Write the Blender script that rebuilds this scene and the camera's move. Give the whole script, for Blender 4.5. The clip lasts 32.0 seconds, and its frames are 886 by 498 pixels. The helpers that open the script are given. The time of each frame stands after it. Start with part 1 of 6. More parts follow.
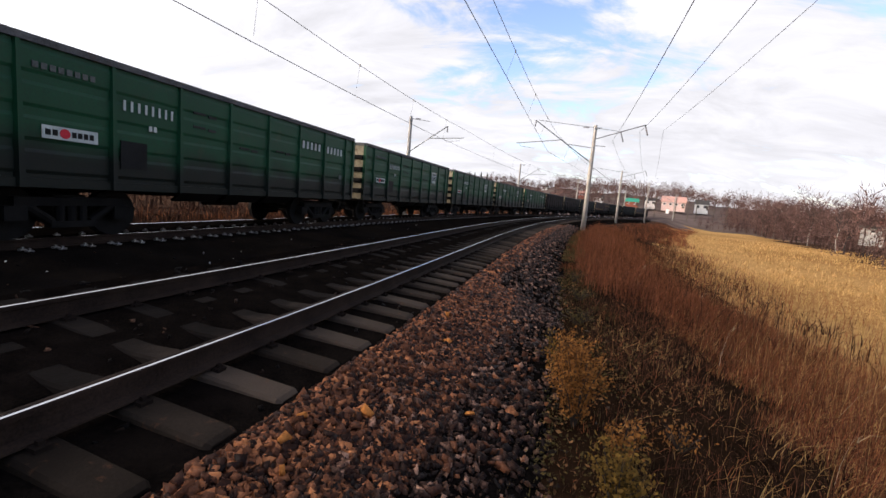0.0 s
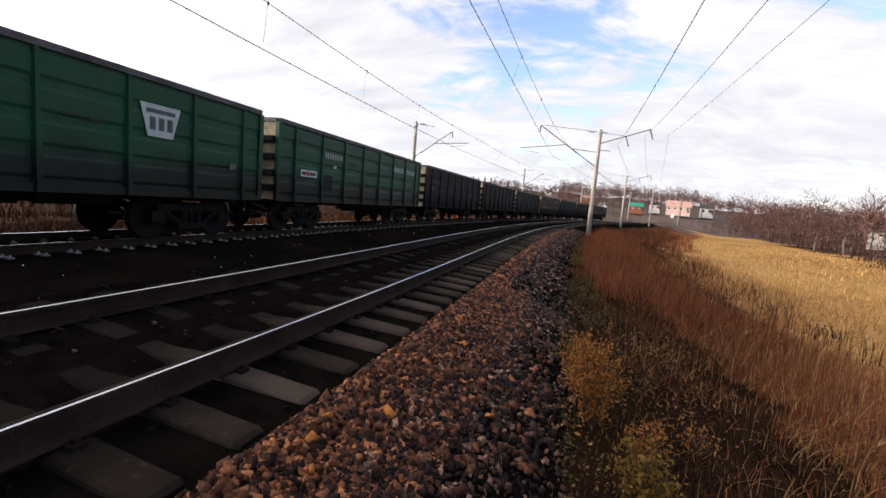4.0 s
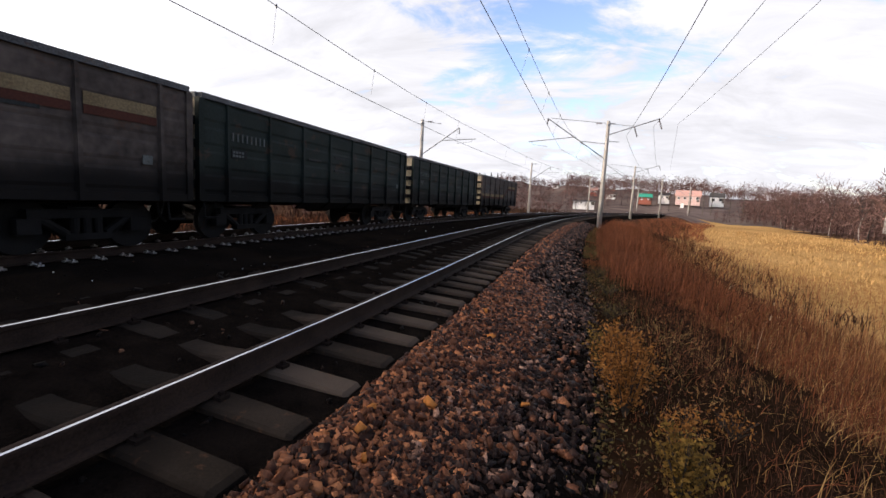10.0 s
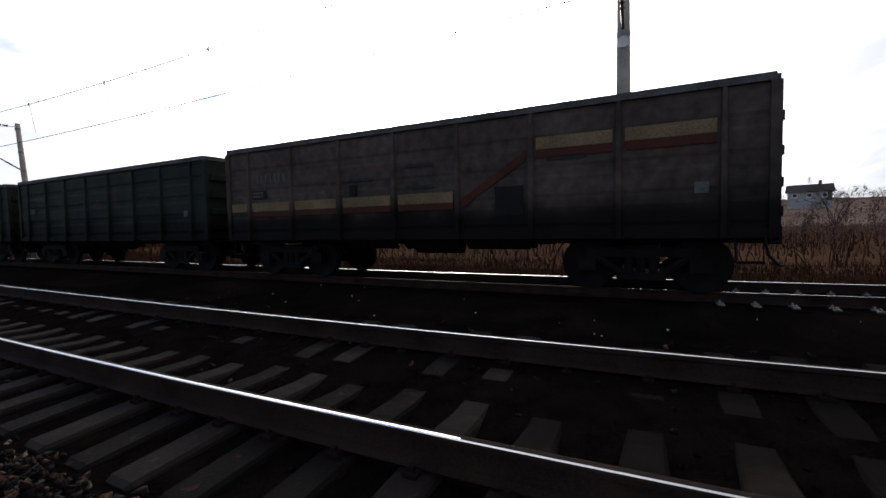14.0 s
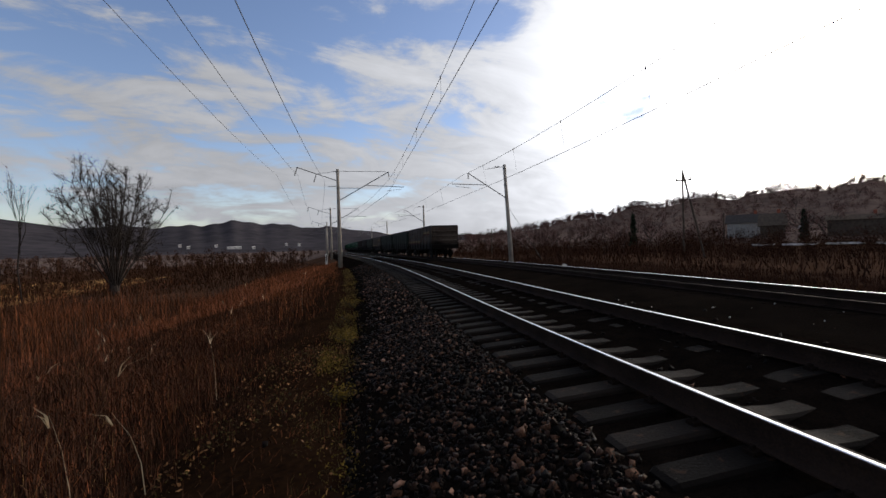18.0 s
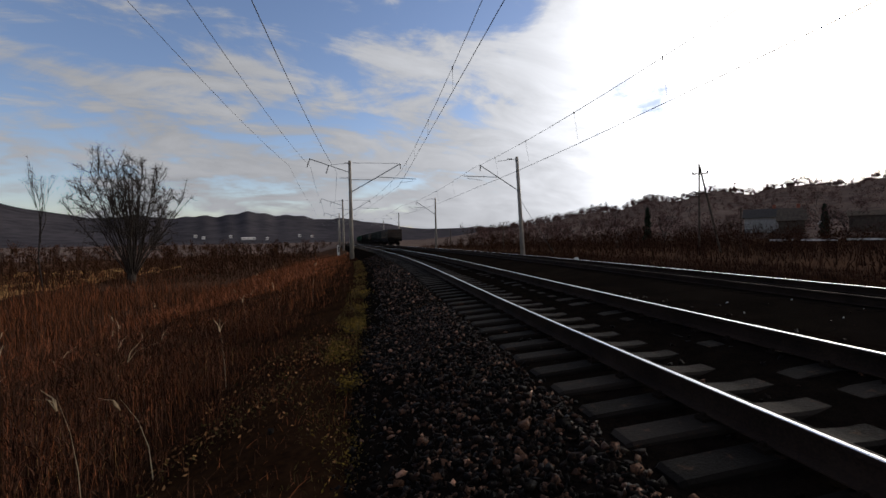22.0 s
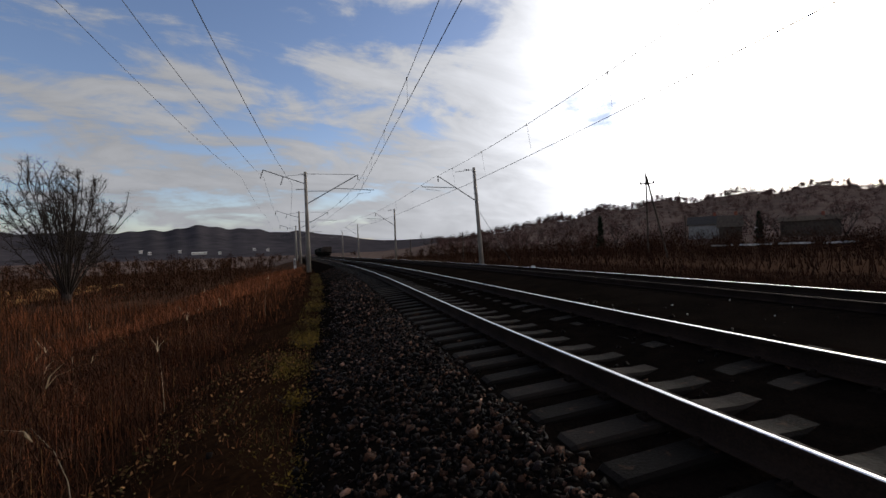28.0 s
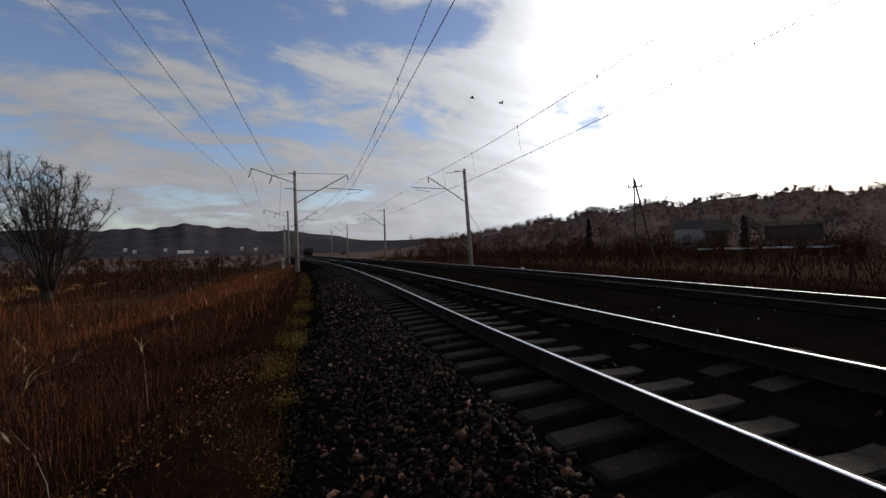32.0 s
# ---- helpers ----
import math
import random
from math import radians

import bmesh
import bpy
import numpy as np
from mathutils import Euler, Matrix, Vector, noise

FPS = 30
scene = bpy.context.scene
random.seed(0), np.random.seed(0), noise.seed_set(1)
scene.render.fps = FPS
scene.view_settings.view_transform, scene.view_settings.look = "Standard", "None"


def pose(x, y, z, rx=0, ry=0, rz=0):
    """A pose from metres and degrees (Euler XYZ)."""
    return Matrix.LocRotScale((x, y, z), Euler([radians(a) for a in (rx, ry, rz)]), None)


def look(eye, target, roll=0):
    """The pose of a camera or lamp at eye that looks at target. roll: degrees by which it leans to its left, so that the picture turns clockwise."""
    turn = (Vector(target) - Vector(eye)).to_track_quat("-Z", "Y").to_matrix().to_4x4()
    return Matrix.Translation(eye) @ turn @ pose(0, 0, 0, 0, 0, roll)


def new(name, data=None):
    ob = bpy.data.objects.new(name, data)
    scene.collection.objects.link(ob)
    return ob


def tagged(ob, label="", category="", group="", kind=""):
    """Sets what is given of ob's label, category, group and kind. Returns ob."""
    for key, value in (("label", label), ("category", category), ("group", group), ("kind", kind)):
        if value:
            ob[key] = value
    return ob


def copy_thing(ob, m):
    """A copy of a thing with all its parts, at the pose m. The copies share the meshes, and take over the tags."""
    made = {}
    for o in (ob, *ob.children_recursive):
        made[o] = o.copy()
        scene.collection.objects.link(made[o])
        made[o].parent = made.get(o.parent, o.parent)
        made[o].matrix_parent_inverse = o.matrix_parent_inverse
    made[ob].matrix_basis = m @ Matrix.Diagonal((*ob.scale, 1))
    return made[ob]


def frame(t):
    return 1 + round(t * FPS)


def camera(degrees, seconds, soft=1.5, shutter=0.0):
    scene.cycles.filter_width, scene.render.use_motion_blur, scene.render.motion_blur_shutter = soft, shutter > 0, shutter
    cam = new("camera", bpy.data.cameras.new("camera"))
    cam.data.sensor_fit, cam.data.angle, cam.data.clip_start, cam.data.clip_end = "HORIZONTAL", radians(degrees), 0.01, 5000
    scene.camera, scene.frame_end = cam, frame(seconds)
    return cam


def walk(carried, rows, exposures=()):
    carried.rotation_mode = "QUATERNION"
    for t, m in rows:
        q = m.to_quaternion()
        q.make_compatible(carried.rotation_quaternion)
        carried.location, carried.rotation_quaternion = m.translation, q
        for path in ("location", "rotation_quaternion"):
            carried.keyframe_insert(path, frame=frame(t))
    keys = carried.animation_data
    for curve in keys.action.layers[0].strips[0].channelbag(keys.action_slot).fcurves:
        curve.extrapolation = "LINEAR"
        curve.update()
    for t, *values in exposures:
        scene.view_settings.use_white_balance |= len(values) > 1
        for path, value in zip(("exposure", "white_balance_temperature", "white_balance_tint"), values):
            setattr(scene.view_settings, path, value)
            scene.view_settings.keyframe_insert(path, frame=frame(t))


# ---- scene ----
cam = camera(90.5, 32.0, soft=1.5)
PATH = [
    (0, 0.687, 0.580, 1.246, 83.24, -5.05, 5.96),
    (0.5, 0.672, 0.574, 1.243, 83.75, -3.88, 4.75),
    (1, 0.656, 0.569, 1.239, 84.50, -3.67, 3.62),
    (1.5, 0.641, 0.563, 1.235, 84.58, -3.51, 3.61),
    (2, 0.625, 0.557, 1.232, 83.42, -4.11, 4.17),
    (2.5, 0.610, 0.551, 1.228, 84.01, -5.44, 5.99),
    (4.5, 0.548, 0.527, 1.214, 83.60, -4.86, 6.48),
    (5, 0.532, 0.521, 1.210, 82.93, -5.25, 6.24),
    (5.5, 0.517, 0.515, 1.206, 82.76, -5.26, 7.27),
    (6, 0.501, 0.509, 1.203, 82.90, -5.09, 6.49),
    (6.5, 0.486, 0.503, 1.199, 83.19, -4.43, 7.33),
    (7, 0.470, 0.497, 1.195, 84.26, -3.16, 8.22),
    (7.5, 0.455, 0.491, 1.192, 84.08, -3.60, 8.87),
    (8, 0.440, 0.485, 1.188, 84.32, -3.42, 8.49),
    (8.5, 0.424, 0.479, 1.184, 84.33, -3.95, 8.28),
    (9, 0.409, 0.473, 1.181, 84.04, -2.84, 9.05),
    (9.5, 0.393, 0.467, 1.177, 83.73, -2.78, 7.44),
    (10, 0.378, 0.461, 1.174, 83.43, -3.10, 7.30),
    (10.5, 0.362, 0.456, 1.170, 83.56, -3.31, 7.76),
    (11, 0.347, 0.450, 1.166, 83.86, -2.97, 9.57),
    (11.5, 0.331, 0.444, 1.163, 84.55, -1.60, 14.27),
    (12, 0.316, 0.438, 1.159, 85.79, -1.47, 22.79),
    (12.5, 0.196, 0.395, 1.131, 85.96, 0.42, 35.18),
    (13, 0.049, 0.152, 1.122, 87.53, 1.35, 50.48),
    (13.3, 0.005, 0.089, 1.126, 87.32, 1.42, 63.50),
    (13.5, -0.000, 0.002, 1.127, 87.53, 1.88, 72.93),
    (13.8, -0.029, -0.105, 1.128, 87.25, 1.68, 89.89),
    (14, -0.047, -0.121, 1.101, 86.89, 1.24, 101.67),
    (14.3, -0.003, -0.394, 1.108, 85.96, 1.90, 119.59),
    (14.6, 0.168, -0.298, 1.121, 84.77, 0.92, 136.87),
    (15, 0.385, -0.158, 1.130, 84.54, 2.71, 151.97),
    (15.5, 0.384, -0.173, 1.124, 83.07, 0.13, 157.95),
    (17.5, 0.378, -0.232, 1.102, 84.62, 0.97, 154.07),
    (18, 0.377, -0.247, 1.096, 89.61, 1.67, 152.87),
    (18.5, 0.375, -0.262, 1.090, 89.07, 2.23, 153.60),
    (19, 0.374, -0.277, 1.085, 89.31, 1.61, 153.88),
    (19.5, 0.363, -0.276, 1.082, 89.42, 0.81, 154.11),
    (20, 0.352, -0.275, 1.080, 89.48, 0.61, 154.80),
    (20.5, 0.342, -0.274, 1.077, 89.11, 0.85, 155.25),
    (21, 0.331, -0.273, 1.074, 88.62, 1.60, 155.86),
    (21.5, 0.320, -0.271, 1.072, 88.76, 1.48, 154.75),
    (22, 0.309, -0.270, 1.069, 88.68, 1.16, 154.40),
    (22.5, 0.298, -0.269, 1.067, 88.62, 0.60, 153.42),
    (23, 0.287, -0.268, 1.064, 88.59, 1.02, 152.39),
    (23.5, 0.277, -0.267, 1.062, 87.93, 1.45, 151.44),
    (24, 0.266, -0.266, 1.059, 88.78, 1.95, 150.75),
    (24.5, 0.255, -0.265, 1.056, 89.09, 2.05, 150.25),
    (25, 0.244, -0.264, 1.054, 89.11, 1.59, 150.03),
    (25.5, 0.233, -0.263, 1.051, 89.11, 2.13, 149.84),
    (27.5, 0.190, -0.258, 1.041, 90.02, 2.29, 149.52),
    (28, 0.179, -0.257, 1.038, 89.95, 2.18, 149.26),
    (28.5, 0.179, -0.257, 1.038, 89.66, 2.09, 148.85),
    (29, 0.179, -0.257, 1.038, 89.82, 2.01, 149.16),
    (29.5, 0.179, -0.257, 1.038, 89.66, 1.84, 148.79),
    (30, 0.179, -0.257, 1.038, 89.80, 1.24, 148.58),
    (30.5, 0.179, -0.257, 1.038, 89.82, 1.84, 148.27),
    (31, 0.179, -0.257, 1.038, 89.62, 1.44, 147.84),
    (31.5, 0.179, -0.257, 1.038, 89.59, 1.02, 147.52),
    (32, 0.179, -0.257, 1.038, 90.03, 1.65, 147.91),
]
walk(cam, [(t, pose(*p)) for t, *p in PATH], [(0, 0.05, 6450, 14), (12.3, 0.05, 6450, 14), (13.0, 0.2, 6550, 14), (13.4, 0.0, 6600, 14), (14.0, -0.62, 6300, 11), (15.0, -0.7, 6300, 11), (15.6, -0.85, 6300, 11), (18.0, -1.1, 6300, 11), (19.2, -1.24, 6300, 11), (21, -1.3, 6300, 11), (24, -1.2, 6300, 11), (28, -1.32, 6300, 11), (31, -1.45, 6300, 11), (32, -1.45, 6300, 11)])

CLOUD_LOW, CLOUD_SUN, SUN_POWER = 7.6, 180.0, 2.4  # clouds away from the sun, towards it, and the sun

# ---- light ----
SUN_AZ, SUN_EL = 100.9, 14.1
sun_dir = Vector((-math.sin(radians(SUN_AZ)) * math.cos(radians(SUN_EL)), math.cos(radians(SUN_AZ)) * math.cos(radians(SUN_EL)), math.sin(radians(SUN_EL))))
world = bpy.data.worlds.new("sky")
scene.world = world
world.use_nodes = True


def wire(tree):
    """A short way to add and link nodes in a tree."""
    def node(kind, inputs=(), **settings):
        n = tree.nodes.new("ShaderNode" + kind)
        for key, value in settings.items():
            setattr(n, key, value)
        for key, value in dict(inputs).items():
            if hasattr(value, "is_linked"):
                tree.links.new(value, n.inputs[key])
            else:
                n.inputs[key].default_value = value
        return n
    return node


world.node_tree.nodes.clear()
wnode = wire(world.node_tree)
sky = wnode("TexSky", sky_type="NISHITA", sun_disc=False, sun_elevation=radians(SUN_EL), sun_rotation=radians(-SUN_AZ), altitude=50, dust_density=0.6, ozone_density=1.6)
way = wnode("TexCoord").outputs["Generated"]
xyz = wnode("SeparateXYZ", {0: way})
up = wnode("Math", {0: xyz.outputs["Z"], 1: 0.0}, operation="MAXIMUM").outputs[0]
flat = wnode("Math", {0: up, 1: 0.30}, operation="ADD").outputs[0]
plane = wnode("VectorMath", {0: way, 1: wnode("CombineXYZ", {0: flat, 1: flat, 2: 1.0}).outputs[0]}, operation="DIVIDE").outputs[0]
big = wnode("TexNoise", {"Vector": plane, "Scale": 1.7, "Detail": 8.0, "Roughness": 0.58, "Distortion": 0.6}).outputs["Fac"]
streak = wnode("TexNoise", {"Vector": wnode("Mapping", {"Vector": plane, "Rotation": (0, 0, 0.5), "Scale": (0.8, 1.6, 1)}).outputs[0], "Scale": 2.8, "Detail": 8.0, "Roughness": 0.62, "Distortion": 0.5}).outputs["Fac"]
near_sun = wnode("VectorMath", {0: way, 1: tuple(sun_dir)}, operation="DOT_PRODUCT").outputs["Value"]
glow = wnode("MapRange", {0: near_sun, 1: -0.2, 2: 0.95, 3: 0.0, 4: 1.0}, interpolation_type="SMOOTHSTEP").outputs[0]
low = wnode("MapRange", {0: up, 1: 0.0, 2: 0.38, 3: 1.0, 4: 0.0}).outputs[0]
cover = wnode("Math", {0: big, 1: streak}, operation="ADD").outputs[0]
cover = wnode("Math", {0: cover, 1: 1.6, 2: -0.6}, operation="MULTIPLY_ADD").outputs[0]
cover = wnode("Math", {0: glow, 1: 0.41, 2: cover}, operation="MULTIPLY_ADD").outputs[0]
cover = wnode("Math", {0: low, 1: 0.26, 2: cover}, operation="MULTIPLY_ADD").outputs[0]
north = wnode("MapRange", {0: xyz.outputs["Y"], 1: -0.6, 2: 0.5, 3: 0.0, 4: 0.29}).outputs[0]
cover = wnode("Math", {0: cover, 1: north}, operation="ADD").outputs[0]
cloud = wnode("MapRange", {0: cover, 1: 1.06, 2: 1.40, 3: 0.0, 4: 1.0}, interpolation_type="SMOOTHSTEP").outputs[0]
flare = wnode("MapRange", {0: near_sun, 1: 0.1, 2: 1.0, 3: 0.0, 4: 1.0}).outputs[0]
halo = wnode("Math", {0: wnode("Math", {0: flare, 1: 2.0}, operation="POWER").outputs[0], 1: 9.5, 2: CLOUD_LOW}, operation="MULTIPLY_ADD").outputs[0]
flare = wnode("Math", {0: flare, 1: 14.0}, operation="POWER").outputs[0]
body_light = wnode("Math", {0: flare, 1: CLOUD_SUN, 2: halo}, operation="MULTIPLY_ADD").outputs[0]
shade = wnode("MapRange", {0: streak, 1: 0.35, 2: 0.7, 3: 0.78, 4: 1.08}).outputs[0]
body_light = wnode("Math", {0: body_light, 1: shade}, operation="MULTIPLY").outputs[0]
tone = wnode("Mix", {0: flare, 6: (0.96, 0.97, 1.0, 1), 7: (1.0, 0.84, 0.63, 1)}, data_type="RGBA").outputs[2]
cloud_colour = wnode("VectorMath", {0: tone, "Scale": body_light}, operation="SCALE").outputs[0]
blue = wnode("VectorMath", {0: sky.outputs["Color"], 1: (2.7, 2.5, 2.75)}, operation="MULTIPLY").outputs[0]
mixed = wnode("Mix", {0: cloud, 6: blue, 7: cloud_colour}, data_type="RGBA").outputs[2]
background = wnode("Background", {"Color": mixed, "Strength": 0.135})
wout = wnode("OutputWorld", {"Surface": background.outputs[0]})
sun = new("sun", bpy.data.lights.new("sun", "SUN"))
sun.data.energy, sun.data.angle, sun.data.color = SUN_POWER, radians(0.6), (1.0, 0.90, 0.76)
sun.matrix_world = look(sun_dir * 50, (0, 0, 0))


# ---- materials ----
def material(name, colour, rough=0.8, metal=0.0, vary=0.3, scale=3.0, fine=40.0, bump=0.0, second=None, spots=0.0, island=False, glow_through=0.0, rand=False, grime=None, sheen=None):
    """A surface in one colour or two, mottled at two scales; island or rand: every piece differs; grime: (height, colour) of dust that settled low on it."""
    m = bpy.data.materials.new(name)
    m.use_nodes = True
    t = m.node_tree
    node = wire(t)
    b = t.nodes["Principled BSDF"]
    b.inputs["Metallic"].default_value = metal
    b.inputs["Specular IOR Level"].default_value = sheen if sheen is not None else 0.5 if rough < 0.5 or metal else 0.0 if rough >= 0.88 else 0.06
    place = node("TexCoord").outputs["Object"]
    if island or rand:
        place = node("NewGeometry").outputs["Position"]
    coarse = node("TexNoise", {"Vector": place, "Scale": scale, "Detail": 4.0}).outputs["Fac"]
    grain = node("TexNoise", {"Vector": place, "Scale": fine, "Detail": 3.0}).outputs["Fac"]
    f = node("Math", {0: node("Math", {0: coarse, 1: grain}, operation="ADD").outputs[0], 1: 0.5}, operation="MULTIPLY").outputs[0]
    if island or rand:
        r = node("NewGeometry").outputs["Random Per Island"] if island else node("ObjectInfo").outputs["Random"]
        f = node("Math", {0: node("Math", {0: r, 1: 0.42, 2: 0.29}, operation="MULTIPLY_ADD").outputs[0], 1: 0.75, 2: node("Math", {0: f, 1: 0.25}, operation="MULTIPLY").outputs[0]}, operation="MULTIPLY_ADD").outputs[0]
    ramp = node("ValToRGB", {0: f})
    e = ramp.color_ramp.elements
    e[0].position, e[1].position = 0.34, 0.66
    hi = second or [min(1, c * (1 + vary)) for c in colour]
    e[0].color, e[1].color = (*[c * (1 - vary) for c in colour], 1), (*hi, 1)
    col = ramp.outputs[0]
    if spots:
        q = node("TexNoise", {"Vector": place, "Scale": scale * 2.3, "Detail": 6.0, "Roughness": 0.7}).outputs["Fac"]
        q = node("MapRange", {0: q, 1: 0.58, 2: 0.66, 3: 0.0, 4: spots}).outputs[0]
        col = node("Mix", {0: q, 6: col, 7: (0.09, 0.042, 0.022, 1)}, data_type="RGBA").outputs[2]
    if grime:
        z = node("SeparateXYZ", {0: node("TexCoord").outputs["Object"]}).outputs["Z"]
        z = node("Math", {0: coarse, 1: 0.9, 2: z}, operation="MULTIPLY_ADD").outputs[0]
        q = node("MapRange", {0: z, 1: grime[0], 2: grime[0] + 0.6, 3: 0.93, 4: 0.0}, interpolation_type="SMOOTHSTEP").outputs[0]
        col = node("Mix", {0: q, 6: col, 7: (*grime[1], 1)}, data_type="RGBA").outputs[2]
    t.links.new(col, b.inputs["Base Color"])
    rr = node("MapRange", {0: grain, 1: 0.3, 2: 0.7, 3: max(0.05, rough - 0.1), 4: min(1, rough + 0.1)}).outputs[0]
    t.links.new(rr, b.inputs["Roughness"])
    if bump:
        h = node("Bump", {"Strength": bump, "Distance": 0.01, "Height": grain}).outputs[0]
        t.links.new(h, b.inputs["Normal"])
    if glow_through:
        tr = node("BsdfTranslucent", {"Color": col})
        mix = node("MixShader", {0: glow_through, 1: b.outputs[0], 2: tr.outputs[0]})
        t.links.new(mix.outputs[0], t.nodes["Material Output"].inputs["Surface"])
    return m


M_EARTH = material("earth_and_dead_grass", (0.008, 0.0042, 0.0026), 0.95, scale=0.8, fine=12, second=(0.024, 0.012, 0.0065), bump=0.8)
M_FIELD = material("golden_dry_grass", (0.26, 0.132, 0.044), 0.95, scale=0.06, fine=3, second=(0.42, 0.25, 0.094), bump=0.6)
M_SCRUB = material("brown_scrub_land", (0.032, 0.019, 0.013), 0.95, scale=0.05, fine=1.5, second=(0.075, 0.042, 0.026), bump=0.5)
M_HILL = material("bare_wooded_hill", (0.075, 0.054, 0.046), 0.95, scale=0.02, fine=0.2, second=(0.15, 0.11, 0.092))
M_FAR = material("distant_mountain_wood", (0.040, 0.037, 0.042), 0.95, scale=0.004, fine=0.03, second=(0.062, 0.055, 0.060))
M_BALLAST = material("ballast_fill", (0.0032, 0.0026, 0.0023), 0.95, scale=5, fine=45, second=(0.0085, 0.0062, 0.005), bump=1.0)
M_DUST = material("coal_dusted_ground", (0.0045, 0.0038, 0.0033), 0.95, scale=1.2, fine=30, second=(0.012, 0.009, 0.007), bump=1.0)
M_STONE = material("granite_ballast_stone", (0.008, 0.0027, 0.0015), 0.5, scale=9, fine=70, second=(0.45, 0.168, 0.063), bump=0.5, island=True, sheen=0.1)
for place, tint in ((0.47, (0.036, 0.0127, 0.0064)), (0.57, (0.13, 0.046, 0.0195)), (0.62, (0.25, 0.09, 0.036))):
    M_STONE.node_tree.nodes["Color Ramp"].color_ramp.elements.new(place).color = (*tint, 1)
# Copy without the warm low light that is put into M_STONE's colour.
M_COLD = material("grey_granite_ballast_stone", (0.007, 0.004, 0.0035), 0.45, scale=9, fine=70, second=(0.37, 0.195, 0.122), bump=0.5, island=True, sheen=0.08)
for place, tint in ((0.47, (0.016, 0.008, 0.0054)), (0.58, (0.050, 0.024, 0.015)), (0.63, (0.15, 0.076, 0.047))):
    M_COLD.node_tree.nodes["Color Ramp"].color_ramp.elements.new(place).color = (*tint, 1)
# Darker stone copy: backlit shade and its sparse glints are put into the colour.
M_DIMSTONE = material("dark_shade_toned_ballast_stone", (0.004, 0.003, 0.0026), 0.6, scale=9, fine=70, second=(0.10, 0.048, 0.028), bump=0.5, island=True, sheen=0.04)
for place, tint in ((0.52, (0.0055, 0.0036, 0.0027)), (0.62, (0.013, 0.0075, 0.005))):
    M_DIMSTONE.node_tree.nodes["Color Ramp"].color_ramp.elements.new(place).color = (*tint, 1)
M_ORANGE = material("rusty_orange_stone", (0.40, 0.145, 0.035), 0.8, scale=9, fine=60)
M_STEEL = material("worn_running_steel", (0.66, 0.66, 0.68), 0.20, 1.0, vary=0.1, scale=2, fine=80)
M_RUST = material("rusty_rail_side", (0.013, 0.0085, 0.0065), 0.8, scale=3, fine=60, second=(0.034, 0.021, 0.015), bump=0.3)
M_CLIP = material("steel_fastening", (0.014, 0.010, 0.008), 0.9)
# Lit copy of the fastening: its sunlit glint is put into the colour.
M_BOLT = material("bright_rail_fastening", (0.34, 0.32, 0.30), 0.35, 0.8)
M_SLEEPER = material("grey_concrete_sleeper", (0.020, 0.0145, 0.0105), 0.9, scale=4, fine=50, second=(0.062, 0.045, 0.033), bump=0.5, spots=0.4, rand=True, sheen=0.02)
t = M_SLEEPER.node_tree
node = wire(t)
# Darkens each sleeper towards its far end, with a blotchy edge.
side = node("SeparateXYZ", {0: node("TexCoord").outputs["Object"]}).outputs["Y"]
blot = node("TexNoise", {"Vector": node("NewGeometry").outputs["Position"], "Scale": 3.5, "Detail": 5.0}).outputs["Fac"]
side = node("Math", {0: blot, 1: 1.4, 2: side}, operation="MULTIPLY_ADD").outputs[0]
far_dark = node("MapRange", {0: side, 1: 0.5, 2: 1.3, 3: 0.0, 4: 0.88}).outputs[0]
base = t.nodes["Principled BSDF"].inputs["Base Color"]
t.links.new(node("Mix", {0: far_dark, 6: base.links[0].from_socket, 7: (0.008, 0.0065, 0.0055, 1)}, data_type="RGBA").outputs[2], base)
# Darker sleeper copy for the stretch behind, its backlit shade put into the colour.
M_DIMSLEEPER = material("shade_darkened_concrete_sleeper", (0.007, 0.0056, 0.0048), 0.85, scale=4, fine=50, second=(0.021, 0.0165, 0.0135), bump=0.5, spots=0.3, rand=True, sheen=0.05)
M_MAST = material("weathered_concrete_mast", (0.27, 0.235, 0.20), 0.9, scale=1.5, fine=40, second=(0.40, 0.36, 0.31), bump=0.4)
M_GALV = material("dull_galvanised_steel", (0.16, 0.16, 0.16), 0.5, 0.6, second=(0.24, 0.24, 0.24))
M_WIRE = material("dark_copper_wire", (0.03, 0.03, 0.033), 0.5, 0.3)
M_GLASS = material("brown_insulator", (0.06, 0.035, 0.03), 0.25)
COAL = (0.0035, 0.0032, 0.003)
M_GREEN = material("green_wagon_paint", (0.0035, 0.043, 0.0165), 0.5, vary=0.22, scale=0.7, fine=25, spots=0.10, bump=0.06, grime=(1.85, COAL), sheen=0.2)
M_MOSS = material("dull_dark_green_paint", (0.011, 0.0155, 0.0125), 0.6, vary=0.3, scale=0.8, fine=25, second=(0.023, 0.029, 0.0245), spots=0.35, bump=0.1, grime=(1.8, COAL))
M_BROWN = material("grey_brown_wagon_paint", (0.044, 0.034, 0.028), 0.65, scale=0.6, fine=5, second=(0.095, 0.073, 0.06), spots=0.5, bump=0.03, grime=(1.8, COAL))
M_DARK = material("sooty_brown_wagon_paint", (0.014, 0.011, 0.010), 0.65, scale=0.7, fine=20, second=(0.032, 0.025, 0.022), spots=0.4, bump=0.1, grime=(1.8, COAL))
M_EDGE = material("rubbed_grey_top_edge", (0.045, 0.043, 0.042), 0.6, scale=2, fine=30, second=(0.12, 0.115, 0.11), spots=0.4)
